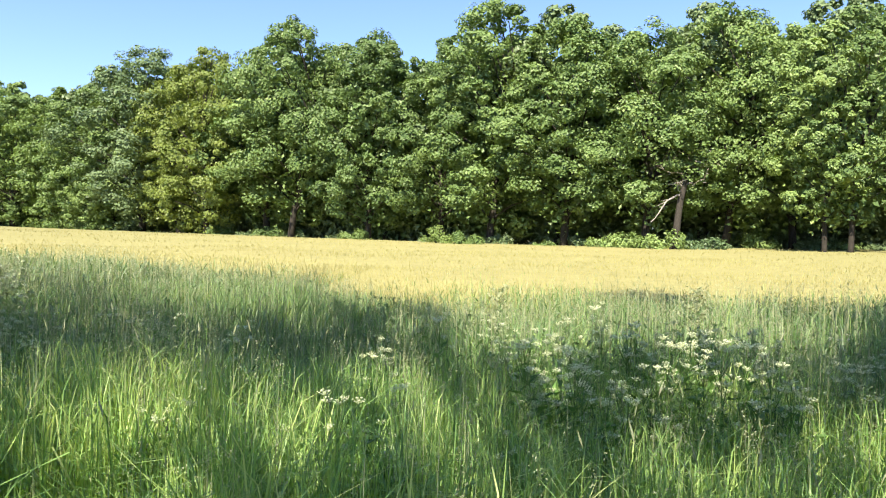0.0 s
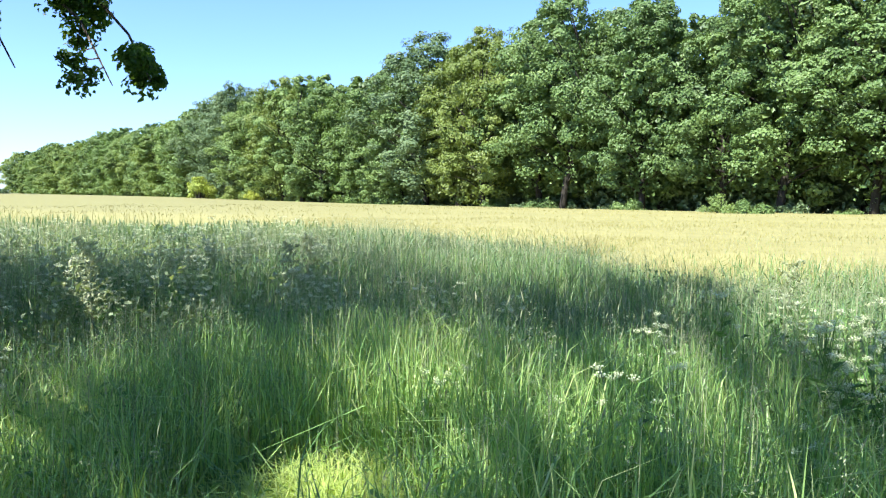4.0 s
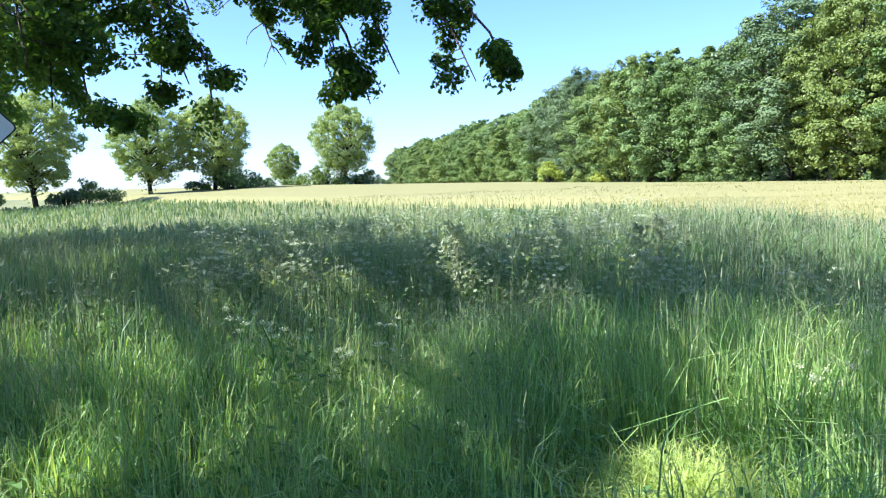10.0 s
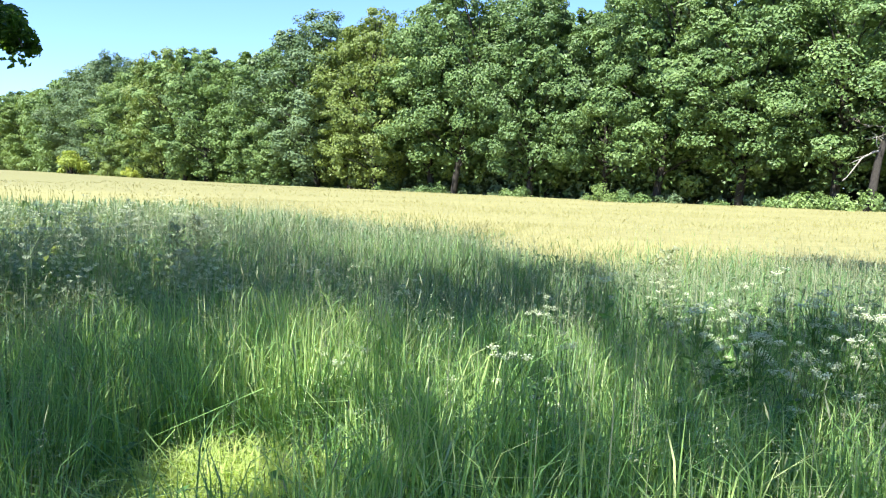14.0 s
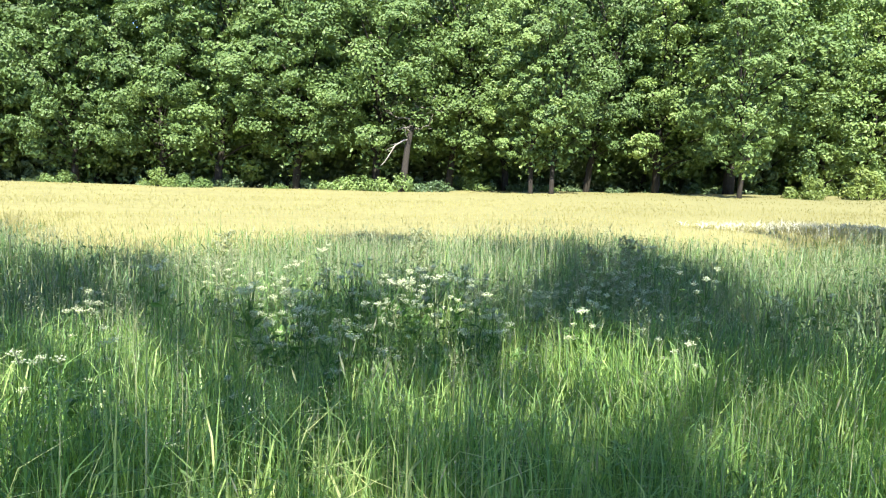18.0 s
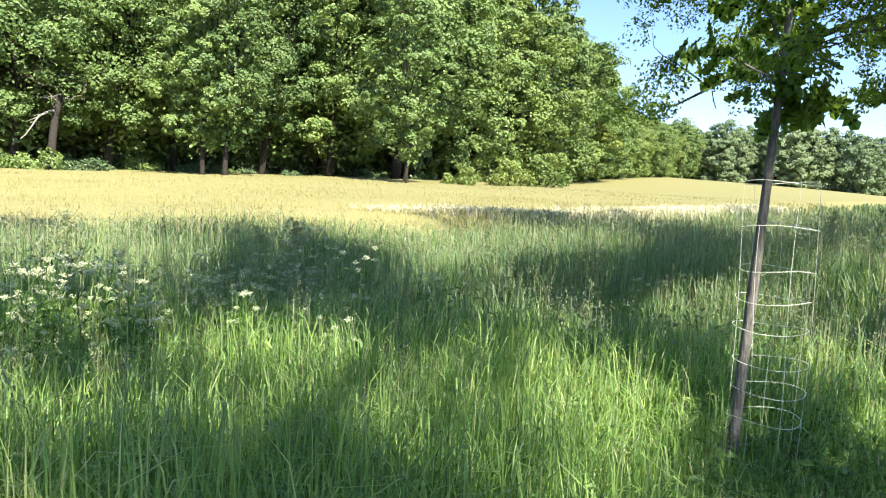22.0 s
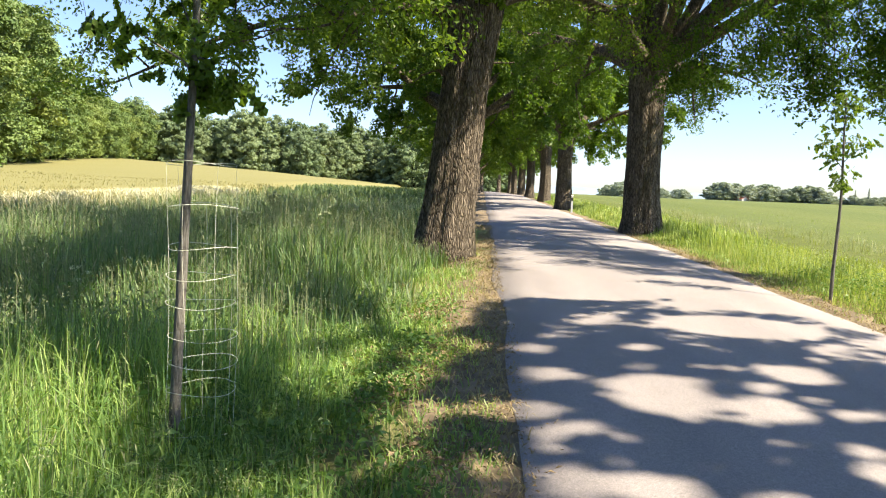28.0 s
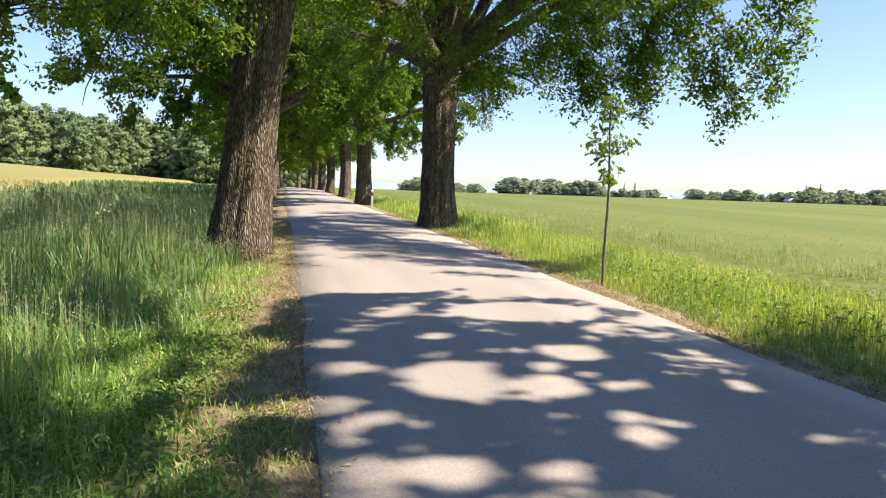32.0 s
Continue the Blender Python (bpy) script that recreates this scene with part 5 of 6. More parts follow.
def sapling(seed, bend, radius, low, high, reach, leaves, leaf, side=(0.0, 0.0)):
    """A planted young oak: one slender stem, a few twigs, and lobed leaves."""
    r = np.random.default_rng(seed)
    tree = empty("young_oak")
    h = np.linspace(0, 1, 22)
    z = -0.1 + (high + 0.1) * h
    stem = np.stack([bend[0] * h ** 1.4 + 0.012 * np.sin(9 * h), bend[1] * h ** 1.4 + 0.012 * np.sin(7 * h + 1), z], -1)
    rad = radius * (1.1 - 0.65 * h) * (1 + 0.18 * np.exp(-((z - 1.09) / 0.03) ** 2))
    s = Shape()
    s.tube(stem, rad, 14, 0.04)
    part("trunk", s.mesh("trunk", M_BARK_SAP, True), tree)
    tips = []
    for k in range(13):
        f = (low + (high - low) * (k + r.uniform(0, 0.8)) / 13) / high
        p0, _ = at_frac(stem, min(0.98, f))
        a = k * 2.4 + r.uniform(-0.4, 0.4)
        pts = curve_pts(p0, (np.cos(a), np.sin(a), r.uniform(0.35, 0.9)), reach * r.uniform(0.6, 1.0) * (0.5 + 0.6 * math.sin(math.pi * min(1.0, (k + 1) / 13))) * (1 + 0.6 * (side[0] * np.cos(a) + side[1] * np.sin(a))), 5, r, -0.15, 0.14)
        s = Shape()
        s.tube(pts, radius * 0.3 * np.linspace(1, 0.3, 6), 6, 0, False)
        part("twig", s.mesh("twig", M_BARK_SAP, True), tree)
        tips += [(pts[i] + r.normal(0, 0.04, 3), pts[-1] - pts[0]) for i in (2, 3, 4, 5) for _ in range(3)]
    order = r.permutation(len(tips))
    for k in range(leaves):
        c, way = tips[order[k % len(tips)]]
        ob = part("leaf", LEAF, tree)
        c = c + r.normal(0, 0.07, 3)
        ob.matrix_basis = pose(*c, r.uniform(-125, -5), r.uniform(-70, 70), r.uniform(0, 360)) @ Matrix.Scale(leaf * r.uniform(0.7, 1.3), 4)
    return tree


S1 = (4.28, 1.43)
young = sapling(3, (0.04, -0.14), 0.032, 2.08, 3.4, 0.6, 320, 0.16, (-0.3, 0.95))
put(young, used, *S1, 0, 1.0, "young planted oak with slender bare stem and lobed leaves", group="young trees")
young2 = sapling(4, (0.02, 0.0), 0.025, 1.62, 3.0, 0.42, 330, 0.105)
put(young2, used, 11.1, -5.55, 0, 1.0, "thin young oak with small tufted crown by the lane", group="young trees")


def wire_cage(x, y, radius, rings):
    """A loose sleeve of fence wire: rings and a few uprights."""
    cage = empty("wire_guard", Matrix.Translation((x, y, lz(x, y))))
    r = np.random.default_rng(8)
    for z in rings:
        a = np.linspace(0, 2 * np.pi, 29)
        q = radius * (1 + 0.05 * np.sin(3 * a + z * 9))
        s = Shape()
        s.tube(np.stack([q * np.cos(a), q * np.sin(a), z + 0.012 * np.sin(2 * a + z * 5)], -1), np.full(29, 0.0017), 4, 0, False)
        part("ring_wire", s.mesh("ring_wire", M_WIRE, True), cage)
    for k in range(7):
        a = k * 2 * np.pi / 7 + 0.3
        z = np.linspace(0.0, rings[-1] if k % 3 else rings[-2], 12)
        q = radius * (1 + 0.06 * np.sin(z * 3 + k))
        s = Shape()
        s.tube(np.stack([q * np.cos(a + 0.06 * np.sin(z * 4)), q * np.sin(a + 0.06 * np.sin(z * 4)), z], -1), np.full(12, 0.0011), 4, 0, False)
        part("upright_wire", s.mesh("upright_wire", M_WIRE, True), cage)
    return tagged(cage, "pale wire mesh sleeve guarding the young oak", "wire guard")


wire_cage(S1[0] + 0.04, S1[1] - 0.14, 0.195, (0.12, 0.36, 0.52, 0.68, 0.87, 1.03, 1.2, 1.44, 1.68))


# ---- road sign ----
def rounded_square(half, corner, n=6):
    out = []
    for k in range(4):
        for i in range(n + 1):
            a = math.pi / 2 * (k + i / n)
            cx, cy = ((1, 1), (-1, 1), (-1, -1), (1, -1))[k]
            out.append(((half - corner) * cx + corner * math.cos(a), (half - corner) * cy + corner * math.sin(a)))
    return out


def slab(outline, z0, z1, name, material):
    n = len(outline)
    s = Shape()
    v = [(x, y, z0) for x, y in outline] + [(x, y, z1) for x, y in outline]
    s.add(v, [(i, (i + 1) % n, n + (i + 1) % n, n + i) for i in range(n)])
    v2 = [(0, 0, z1)] + [(x, y, z1) for x, y in outline] + [(0, 0, z0)] + [(x, y, z0) for x, y in outline]
    s.add(v2, (), [(0, 1 + i, 1 + (i + 1) % n) for i in range(n)] + [(n + 1, n + 2 + (i + 1) % n, n + 2 + i) for i in range(n)])
    return s.mesh(name, material)


def road_sign(x, y, height):
    """End of priority road: white square on its corner, yellow field, black bars across; on a steel post."""
    sign = empty("road_sign", Matrix.Translation((x, y, lz(x, y))))
    s = Shape()
    s.tube([(0, 0, -0.3), (0, 0, 1.0), (0, 0, height + 0.4)], [0.03, 0.03, 0.03], 16)
    part("post", s.mesh("post", M_ZINC, True), sign, "round galvanised steel post")
    turn = Matrix.Translation((0.045, 0, height)) @ Matrix.Rotation(radians(90), 4, "Y") @ Matrix.Rotation(radians(45), 4, "Z")
    plate = part("plate", slab(rounded_square(0.3, 0.035), -0.006, 0.0, "plate", M_BLACK), sign, "white sign plate with thin black rim")
    plate.matrix_basis = turn
    part("white_face", slab(rounded_square(0.289, 0.03), 0.0005, 0.003, "white_face", M_WHITE), plate)
    part("field_rim", slab(rounded_square(0.168, 0.008), 0.0035, 0.006, "field_rim", M_BLACK), plate)
    part("yellow_field", slab(rounded_square(0.16, 0.006), 0.0065, 0.009, "yellow_field", M_YELLOW), plate, "amber yellow centre field")
    for k in (-1, 0, 1):
        o = k * 0.05
        bar = [(o - 0.018, -0.283), (o + 0.018, -0.283), (o + 0.018, 0.283), (o - 0.018, 0.283)]
        s = Shape()
        s.add([(*p, 0.0095) for p in bar] + [(*p, 0.012) for p in bar], [(4, 5, 6, 7), (0, 1, 5, 4), (1, 2, 6, 5), (2, 3, 7, 6), (3, 0, 4, 7)])
        part("bar", s.mesh("bar", M_BLACK), plate)
    for dz in (-0.15, 0.15):
        s = Shape()
        s.tube([(-0.035, 0, height + dz), (0.04, 0, height + dz)], [0.04, 0.04], 12)
        part("clamp", s.mesh("clamp", M_ZINC, True), sign)
    return tagged(sign, "white and yellow end-of-priority sign on a steel post", "road sign")


road_sign(-5.76, 0.75, 2.09)


def delineator(x, y):
    post = empty("delineator_post", Matrix.Translation((x, y, lz(x, y))))
    s = Shape()
    o = [(-0.06, -0.05), (0.06, -0.05), (0.045, 0.05), (-0.045, 0.05)]
    s.add([(*p, -0.1) for p in o] + [(*p, 0.95) for p in o] + [(0.0, -0.05, 1.02), (0.0, 0.05, 1.0)], [(0, 1, 5, 4), (1, 2, 6, 5), (2, 3, 7, 6), (3, 0, 4, 7), (4, 5, 8, 8), (5, 6, 9, 8), (7, 4, 8, 9)], [(6, 7, 9)])
    part("body", s.mesh("body", M_WHITE), post)
    s = Shape()
    s.box((-0.063, -0.054, 0.68), (0.063, 0.052, 0.86))
    part("black_band", s.mesh("black_band", M_BLACK), post)
    return tagged(post, "white roadside marker post with black band", "marker post", "marker posts")


delineator(41.0, -5.35)
delineator(21.5, 0.25)


# ---- flowers and weeds of the meadow ----
def umbel_plant(seed, height, umbels):
    r = np.random.default_rng(seed)
    plant = empty("white_umbel_plant")
    s = Shape()
    main = curve_pts((0, 0, -0.05), (0, 0, 1), height * 0.95, 5, r, 0, 0.05)
    s.tube(main, 0.006 * np.linspace(1, 0.5, 6), 5, 0, False)
    ends = [main[-1]]
    for k in range(umbels - 1):
        p0, _ = at_frac(main, r.uniform(0.55, 0.85))
        a = k * 2.4 + r.uniform(-0.4, 0.4)
        pts = curve_pts(p0, (np.cos(a) * 0.6, np.sin(a) * 0.6, 1), height * r.uniform(0.15, 0.32), 3, r, 0.3, 0.08)
        s.tube(pts, 0.004 * np.linspace(1, 0.6, 4), 4, 0, False)
        ends.append(pts[-1])
    part("stem", s.mesh("stem", M_WEED, True), plant)
    for e in ends:
        f = Shape()
        size = r.uniform(0.024, 0.044)
        for k in range(12):
            a, q = k * 2.4, size * math.sqrt((k + 0.5) / 12)
            c = e + np.array([q * np.cos(a), q * np.sin(a), 0.03 - q * q * 9 + r.uniform(-0.01, 0.01)])
            f.tube([e, c], [0.0012, 0.0012], 3, 0, False)
            t = np.arange(6) * np.pi / 3
            rr = 0.0072 * r.uniform(0.6, 1.3)
            f.add(np.r_[[c + [0, 0, 0.005]], np.stack([c[0] + rr * np.cos(t), c[1] + rr * np.sin(t), c[2] + 0 * t], -1)], (), [(0, 1 + i, 1 + (i + 1) % 6) for i in range(6)])
        part("flower_head", f.mesh("flower_head", M_UMBEL), plant, "flat white flower head")
    n = 26
    c = np.stack([r.normal(0, 0.13, n), r.normal(0, 0.13, n), r.uniform(0.1, height * 0.75, n)], -1)
    part("foliage", leaf_mesh("foliage", c, r.normal(0, 0.6, (n, 3)) + [0, 0, 1], 0.1, M_WEED, r, 0.45), plant)
    return plant


umbels = [umbel_plant(70 + k, 0.82 + 0.1 * k, 4 + k) for k in range(4)]
fr = np.random.default_rng(33)
UMB = "tall wild plant with flat white umbels above the grass"
k = 0
for az, d, spread_az, spread_d, n in ((-16, 5.4, 8, 0.9, 26), (-25, 5.3, 4, 0.7, 12), (-32.5, 5.3, 1.5, 0.3, 4), (-13, 4.3, 4, 0.4, 6), (-10, 6.2, 7, 1.2, 12), (21.5, 4.0, 1.3, 0.15, 4), (55, 5.2, 6, 0.6, 7), (62, 11, 12, 2.0, 34), (45, 9.5, 8, 1.5, 20), (26, 8.0, 9, 1.5, 16), (8, 6.0, 12, 1.6, 12), (-38, 7.5, 8, 1.6, 10), (75, 9, 6, 2, 8), (-70, 14, 8, 4, 10), (5, 3.4, 14, 0.5, 7), (33, 7.0, 6, 0.7, 7)):
    for _ in range(n):
        a, q = radians(az + fr.normal(0, spread_az * 0.6)), d + fr.normal(0, spread_d * 0.6)
        put(umbels[k % 4], used, -q * math.sin(a), q * math.cos(a), fr.uniform(0, 360), fr.uniform(0.72, 1.0) * (0.85 if az > 3 else 1.0), UMB, "wildflower", "white wildflowers")
        k += 1


def umbel_drift(seed, az0, az1, near, far, n, bias, tall):
    """Hundreds of the same plants standing close: their green in one mesh, their flower heads in another."""
    r = np.random.default_rng(seed)
    green, heads = Shape(), Shape()
    az, d = np.radians(r.uniform(az0, az1, n)), near + (far - near) * r.uniform(0, 1, n) ** bias
    for a, q, turn, size in zip(az, d, r.uniform(0, 2 * np.pi, n), tall * r.uniform(0.8, 1.08, n)):
        x, y = -q * math.sin(a), q * math.cos(a)
        rot = np.array([[math.cos(turn), -math.sin(turn), 0], [math.sin(turn), math.cos(turn), 0], [0, 0, 1]])
        for child in umbels[r.integers(0, 4)].children:
            me = child.data
            co = np.zeros(len(me.vertices) * 3)
            me.vertices.foreach_get("co", co)
            quads = [tuple(f.vertices) for f in me.polygons if len(f.vertices) == 4]
            tris = [tuple(f.vertices) for f in me.polygons if len(f.vertices) == 3]
            (heads if child.name.startswith("flower_head") else green).add(co.reshape(-1, 3) @ rot.T * size + (x, y, lz(x, y)), quads, tris)
    tagged(new("umbel_stems", green.mesh("umbel_stems", M_PALE_WEED, True)), "dense green stems and leaves of flowering meadow umbels", "wildflowers", kind="stuff")
    tagged(new("umbel_flowers", heads.mesh("umbel_flowers", M_UMBEL)), "drift of small flat white flower heads over the meadow", "wildflowers", kind="stuff")


umbel_drift(61, 30, 68, 8, 25, 300, 1.2, 1.06)
umbel_drift(62, -42, -2, 4.2, 8.0, 60, 0.8, 0.86)


def tall_weed(seed, height):
    """A bushy pale weed: upright stem, many side shoots, narrow leaves."""
    r = np.random.default_rng(seed)
    plant = empty("tall_weed")
    main = curve_pts((0, 0, -0.05), (0.05, 0, 1), height, 6, r, 0, 0.05)
    s = Shape()
    s.tube(main, 0.008 * np.linspace(1, 0.4, 7), 5, 0, False)
    part("stem", s.mesh("stem", M_SEED, True), plant)
    spots = []
    for k in range(22):
        p0, _ = at_frac(main, 0.3 + 0.68 * k / 22)
        a = k * 2.4
        pts = curve_pts(p0, (np.cos(a), np.sin(a), 0.7), height * 0.3 * (1.1 - k / 28), 4, r, 0.2, 0.12)
        s = Shape()
        s.tube(pts, 0.004 * np.linspace(1, 0.5, 5), 4, 0, False)
        part("shoot", s.mesh("shoot", M_SEED, True), plant)
        spots += [pts[i] + r.normal(0, 0.02, 3) for i in (1, 2, 3, 4) for _ in range(5)]
    c = np.array(spots)
    part("foliage", leaf_mesh("foliage", c, r.normal(0, 0.8, c.shape) + [0, 0, 0.6], 0.07, M_SEED, r, 0.3, -0.3), plant)
    return plant


tw = tall_weed(9, 1.3)
for az, d, size in ((47.3, 8.6, 1.0), (33.0, 9.5, 0.85), (31.5, 10.2, 0.9), (-4, 9.0, 0.85), (-36, 8.0, 0.9), (-33, 8.4, 0.8), (-19, 9.2, 0.85), (62, 9.5, 0.8), (-75, 17, 0.95)):
    put(tw, used, -d * math.sin(radians(az)), d * math.cos(radians(az)), az * 5, size, "tall pale bushy weed rising above the grass", "weed", "tall weeds")

# broad-leaved weeds low in the near sward and round the young tree
wr = np.random.default_rng(44)
p = np.r_[scatter(wr, 1800, 1.2, 5.5, -89, 89, 0.6), np.stack([wr.normal(4.4, 0.5, 130), wr.normal(1.2, 0.3, 130)], -1), np.stack([wr.uniform(2, 9, 170), wr.uniform(0.1, 1.2, 170)], -1), np.stack([wr.uniform(6, 13, 500), wr.uniform(-7.4, -5.6, 500)], -1)]
p = p[((p[:, 1] > 0.15) | (p[:, 1] < -5.5)) & (np.hypot(p[:, 0] - 4.1, p[:, 1] - 1.3) > 0.2)]
q = np.repeat(p, 4, axis=0) + wr.normal(0, 0.07, (len(p) * 4, 2))
c = np.stack([q[:, 0], q[:, 1], land(q[:, 0], q[:, 1]) + wr.uniform(0.04, 0.4, len(q)) * np.repeat(0.4 + 0.6 * smooth(np.abs(p[:, 1]), 0.8, 2.0), 4)], -1)
tagged(new("meadow_weed", leaf_mesh("meadow_weed", c, wr.normal(0, 0.45, (len(q), 3)) + [0, 0, 1], wr.uniform(0.03, 0.08, len(q)), M_WEED, wr, 0.5)), "low broad-leaved weeds among the grass", "weed", kind="stuff")


# leafy weeds in low clumps on the trodden verge, with dry litter between
q = np.repeat(np.stack([wr.uniform(3.2, 9.5, 50), wr.uniform(-0.1, 1.2, 50)], -1), 34, axis=0)
q = q + wr.normal(0, 0.09, q.shape)
c = np.stack([q[:, 0], q[:, 1], land(q[:, 0], q[:, 1]) + wr.uniform(0.02, 0.2, len(q))], -1)
tagged(new("verge_herb", leaf_mesh("verge_herb", c, wr.normal(0, 0.45, c.shape) + [0, 0, 0.8], wr.uniform(0.03, 0.075, len(q)), M_WEED, wr, 0.6)), "low broad-leaved weeds in clumps on the verge", "weed", kind="stuff")
q = np.r_[np.stack([wr.normal(-4.6, 0.7, 1500), wr.normal(0.5, 0.3, 1500)], -1), np.stack([wr.uniform(4, 9.5, 5000), wr.normal(0.25, 0.35, 5000)], -1)]
q = q[np.sin(q[:, 0] * 2.1 + 2 * np.sin(q[:, 1] * 3)) > -0.3]
c = np.stack([q[:, 0], q[:, 1], land(q[:, 0], q[:, 1]) + wr.uniform(0.03, 0.09, len(q))], -1)
tagged(new("leaf_litter", leaf_mesh("leaf_litter", c, wr.normal(0, 0.4, c.shape) + [0, 0, 1], wr.uniform(0.02, 0.05, len(q)), M_LITTER, wr, 0.5)), "dry brown leaves scattered over the verge", "litter", kind="stuff")

# leafy weeds in clumps along the south verge
q = np.repeat(np.stack([wr.uniform(4.5, 16, 46), wr.uniform(-7.6, -6.0, 46)], -1), 110, axis=0)
q = q + wr.normal(0, 0.16, q.shape)
c = np.stack([q[:, 0], q[:, 1], land(q[:, 0], q[:, 1]) + wr.uniform(0.05, 0.6, len(q))], -1)
tagged(new("verge_weed", leaf_mesh("verge_weed", c, wr.normal(0, 0.5, c.shape) + [0, 0, 0.8], wr.uniform(0.025, 0.06, len(q)), M_PALE_WEED, wr, 0.35)), "pale leafy weeds in clumps on the south verge", "weed", kind="stuff")

# low grass in a brighter colour that paints a pool of sun on the meadow
p = np.stack([wr.normal(-1.68, 0.19, 2600), wr.normal(2.8, 0.19, 2600)], -1)
me, tips = blades("lush_tuft", p, wr.uniform(0.22, 0.5, len(p)), wr.uniform(0.005, 0.009, len(p)), wr.uniform(0.2, 1.0, len(p)), M_SUN_PATCH, wr)
tagged(new("lush_tuft", me), "low patch of grass coloured bright yellow-green as if in full sun", "grass", kind="stuff")


# ---- the far land in the south and east ----
def ridge(name, az0, az1, dist, base, top, seed, material, label):
    """A long low wooded rise: a solid strip with an uneven top."""
    r = np.random.default_rng(seed)
    a = np.radians(np.linspace(az0, az1, 90))
    hgt = top * (0.7 + 0.3 * np.sin(np.linspace(0, 5, 90) + seed)) + r.normal(0, top * 0.03, 90)
    hgt *= smooth(np.linspace(0, 1, 90), 0, 0.12) * smooth(np.linspace(1, 0, 90), 0, 0.12)
    v = []
    for k, (q, z) in enumerate(((dist - 120, 0.0), (dist, 1.0), (dist + 200, 0.6), (dist + 400, 0.0))):
        v.append(np.stack([-q * np.sin(a), q * np.cos(a), base + hgt * z - (8 if k in (0, 3) else 0)], -1))
    i = np.arange(89)
    quads = np.concatenate([np.stack([k * 90 + i, k * 90 + i + 1, (k + 1) * 90 + i + 1, (k + 1) * 90 + i], -1) for k in range(3)])
    return tagged(new(name, mesh_of(name, np.concatenate(v), [quads], material, True)), label, "hill", kind="structure")


# Pale blue-green base colour stands in for the haze before the ridge.
M_RIDGE = plain("woodland_painted_haze", (0.24, 0.32, 0.38), 0.95, 0, 0.2, 0.02)
ridge("backdrop_ridge", -80, -165, 2600, -6, 64, 3, M_RIDGE, "low wooded ridge on the horizon, coloured blue-green for haze")
ridge("backdrop_rise", 40, 100, 1500, -4, 9, 5, M_CROPLAND, "gentle green rise beyond the western fields")


def horizon_wood(az0, az1, dist, height, n, seed):
    r = np.random.default_rng(seed)
    for _ in range(n):
        az, d = radians(az0 + (az1 - az0) * r.uniform()), dist * r.uniform(0.95, 1.08)
        put(horizon_tree, used, -d * math.sin(az), d * math.cos(az), r.uniform(0, 360), height / 16 * r.uniform(0.55, 0.85), "far broad-leaved tree on the horizon", group="horizon trees", sink=1.0, wide=1.7)


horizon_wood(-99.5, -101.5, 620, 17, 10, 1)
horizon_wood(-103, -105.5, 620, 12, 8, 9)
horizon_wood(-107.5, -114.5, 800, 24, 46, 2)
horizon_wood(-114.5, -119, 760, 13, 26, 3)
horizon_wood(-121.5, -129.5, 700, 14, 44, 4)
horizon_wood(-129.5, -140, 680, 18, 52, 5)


def spruce(seed, height):
    r = np.random.default_rng(seed)
    tree = empty("spruce")
    s = Shape()
    s.tube([(0, 0, -0.3), (0, 0, height * 0.6), (0, 0, height)], [0.25, 0.15, 0.03], 8)
    part("trunk", s.mesh("trunk", M_BARK_WOOD, True), tree)
    n = 1500
    z = height * (0.08 + 0.92 * r.uniform(0, 1, n) ** 1.4)
    a = r.uniform(0, 2 * np.pi, n)
    q = 0.17 * (height - z) * r.uniform(0.3, 1.05, n) ** 0.5 + 0.05
    c = np.stack([q * np.cos(a), q * np.sin(a), z - 0.25 * q], -1)
    part("crown", leaf_mesh("crown", c, np.stack([np.cos(a) * 0.5, np.sin(a) * 0.5, 0 * a + 1], -1), 0.55, M_HAZED_LEAF, r, 0.5), tree)
    return tree


sp = spruce(5, 15)
for az, d, size in ((-116.6, 740, 0.95), (-117.4, 745, 1.05), (-129.2, 680, 1.05), (-130.1, 680, 1.15), (-107.2, 760, 0.7)):
    put(sp, used, -d * math.sin(radians(az)), d * math.cos(radians(az)), az * 7, size, "slim spruce on the horizon, paled for haze", group="spruces")


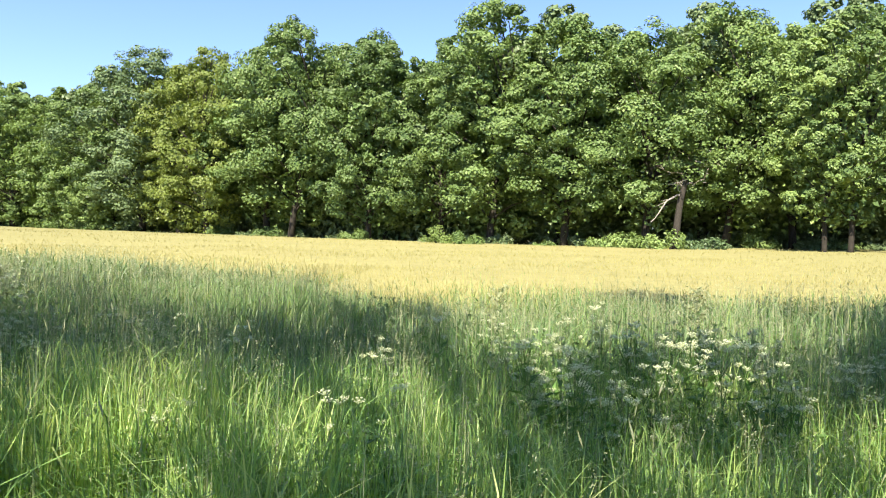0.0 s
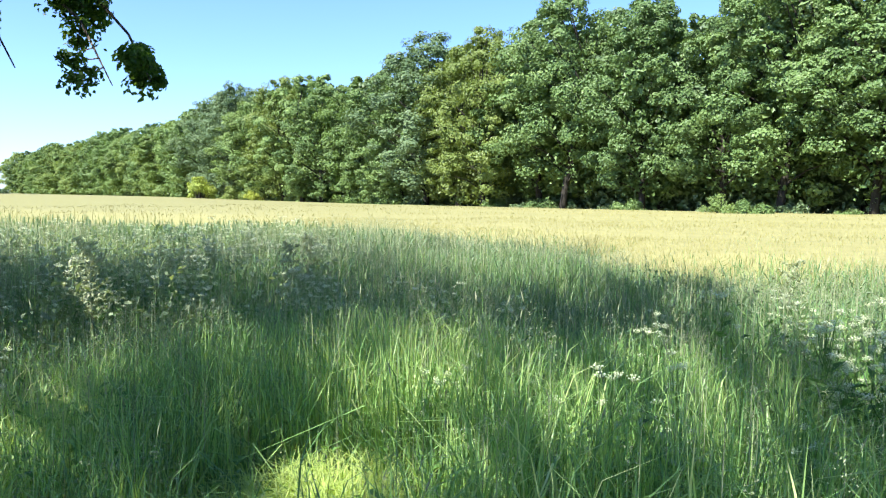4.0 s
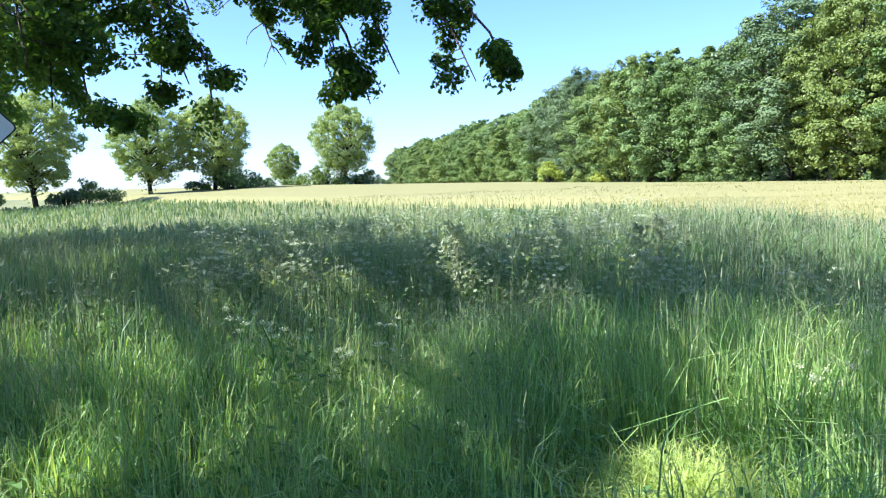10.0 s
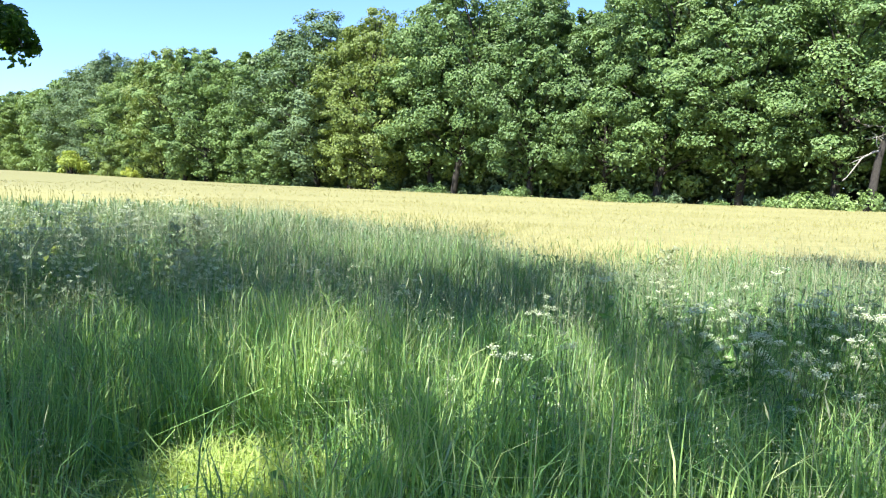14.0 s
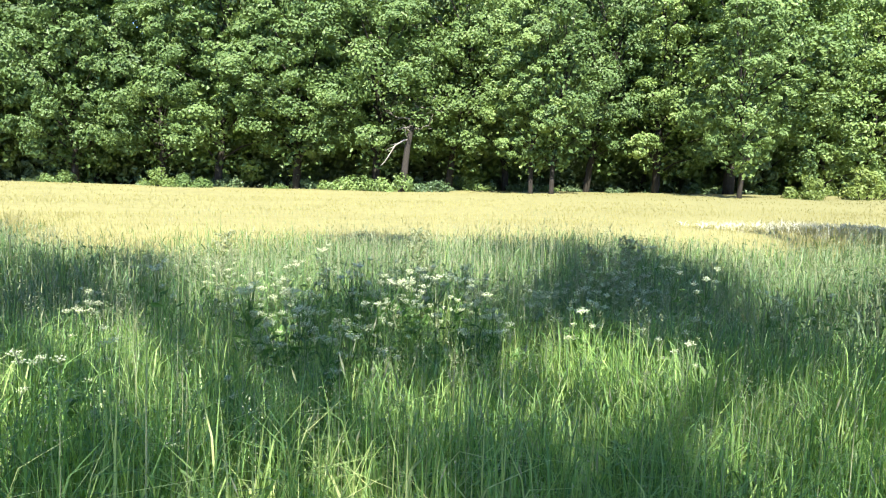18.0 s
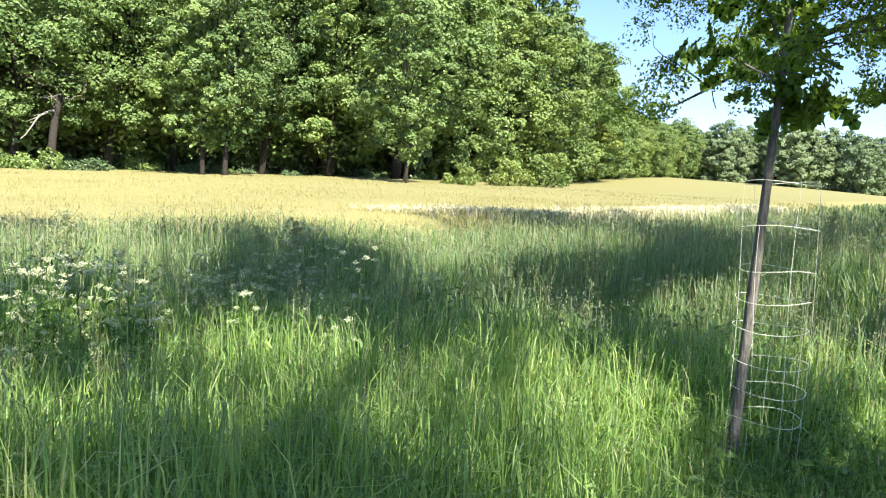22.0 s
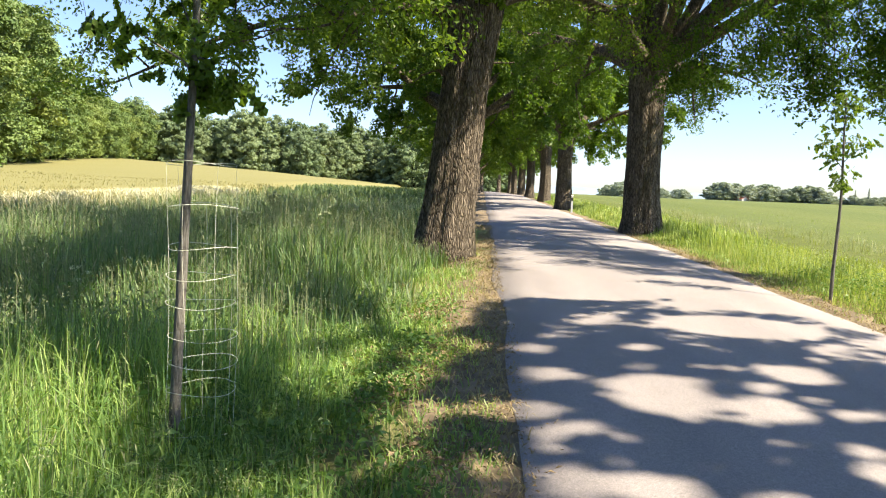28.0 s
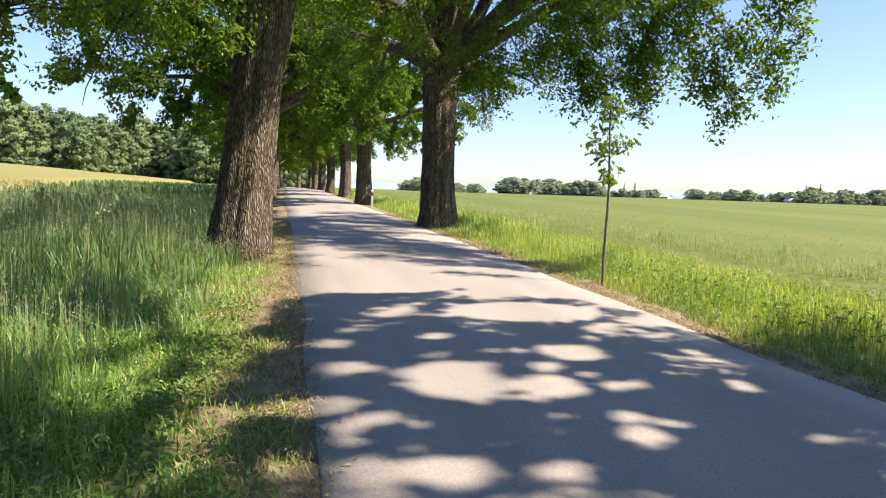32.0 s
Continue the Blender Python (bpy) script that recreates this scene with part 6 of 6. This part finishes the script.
def house(az, d, long, wide, wall, rise, turn, label, roof):
    x, y = -d * math.sin(radians(az)), d * math.cos(radians(az))
    h = empty("house", Matrix.Translation((x, y, lz(x, y))) @ Matrix.Rotation(radians(turn), 4, "Z"))
    s = Shape()
    s.box((-long / 2, -wide / 2, -0.5), (long / 2, wide / 2, wall))
    s.add([(-long / 2, -wide / 2, wall), (-long / 2, wide / 2, wall), (-long / 2, 0, wall + rise), (long / 2, -wide / 2, wall), (long / 2, wide / 2, wall), (long / 2, 0, wall + rise)], (), [(0, 2, 1), (3, 4, 5)])
    part("wall", s.mesh("wall", M_PLASTER), h)
    s = Shape()
    e = 0.5
    for k in (-1, 1):
        a = [(-long / 2 - e, k * (wide / 2 + e), wall - 0.3), (long / 2 + e, k * (wide / 2 + e), wall - 0.3), (long / 2 + e, 0, wall + rise + 0.1), (-long / 2 - e, 0, wall + rise + 0.1)]
        s.add(a + [(px, py, pz + 0.25) for px, py, pz in a], [(0, 1, 2, 3), (4, 5, 6, 7), (0, 1, 5, 4), (1, 2, 6, 5), (2, 3, 7, 6), (3, 0, 4, 7)])
    part("roof", s.mesh("roof", roof), h)
    s = Shape()
    s.box((long * 0.2, -0.4, wall + rise * 0.5), (long * 0.2 + 0.8, 0.4, wall + rise + 1.0))
    part("chimney", s.mesh("chimney", M_ROOF), h)
    for k in range(int(long // 4)):
        for side in (-1, 1):
            w = Shape()
            x0 = -long / 2 + 1.6 + k * 4
            w.box((x0, side * wide / 2 - 0.06, wall * 0.4), (x0 + 1.2, side * wide / 2 + 0.06, wall * 0.8))
            part("window", w.mesh("window", M_GLASS), h)
    return tagged(h, label, "house", "far houses")


house(-109.3, 760, 12, 8, 2.2, 2.4, 25, "far farmhouse with red tiled roof and pale walls", M_ROOF)
house(-108.2, 770, 7, 6, 2.2, 2.2, 60, "small far house with red tiled roof", M_ROOF)
house(-119.7, 740, 10, 7, 2.4, 1.6, 20, "far low building with pale walls and grey roof", M_PALE_ROOF)
house(-128.2, 690, 7, 6, 2.2, 1.8, 10, "far small house with pale walls", M_PALE_ROOF)
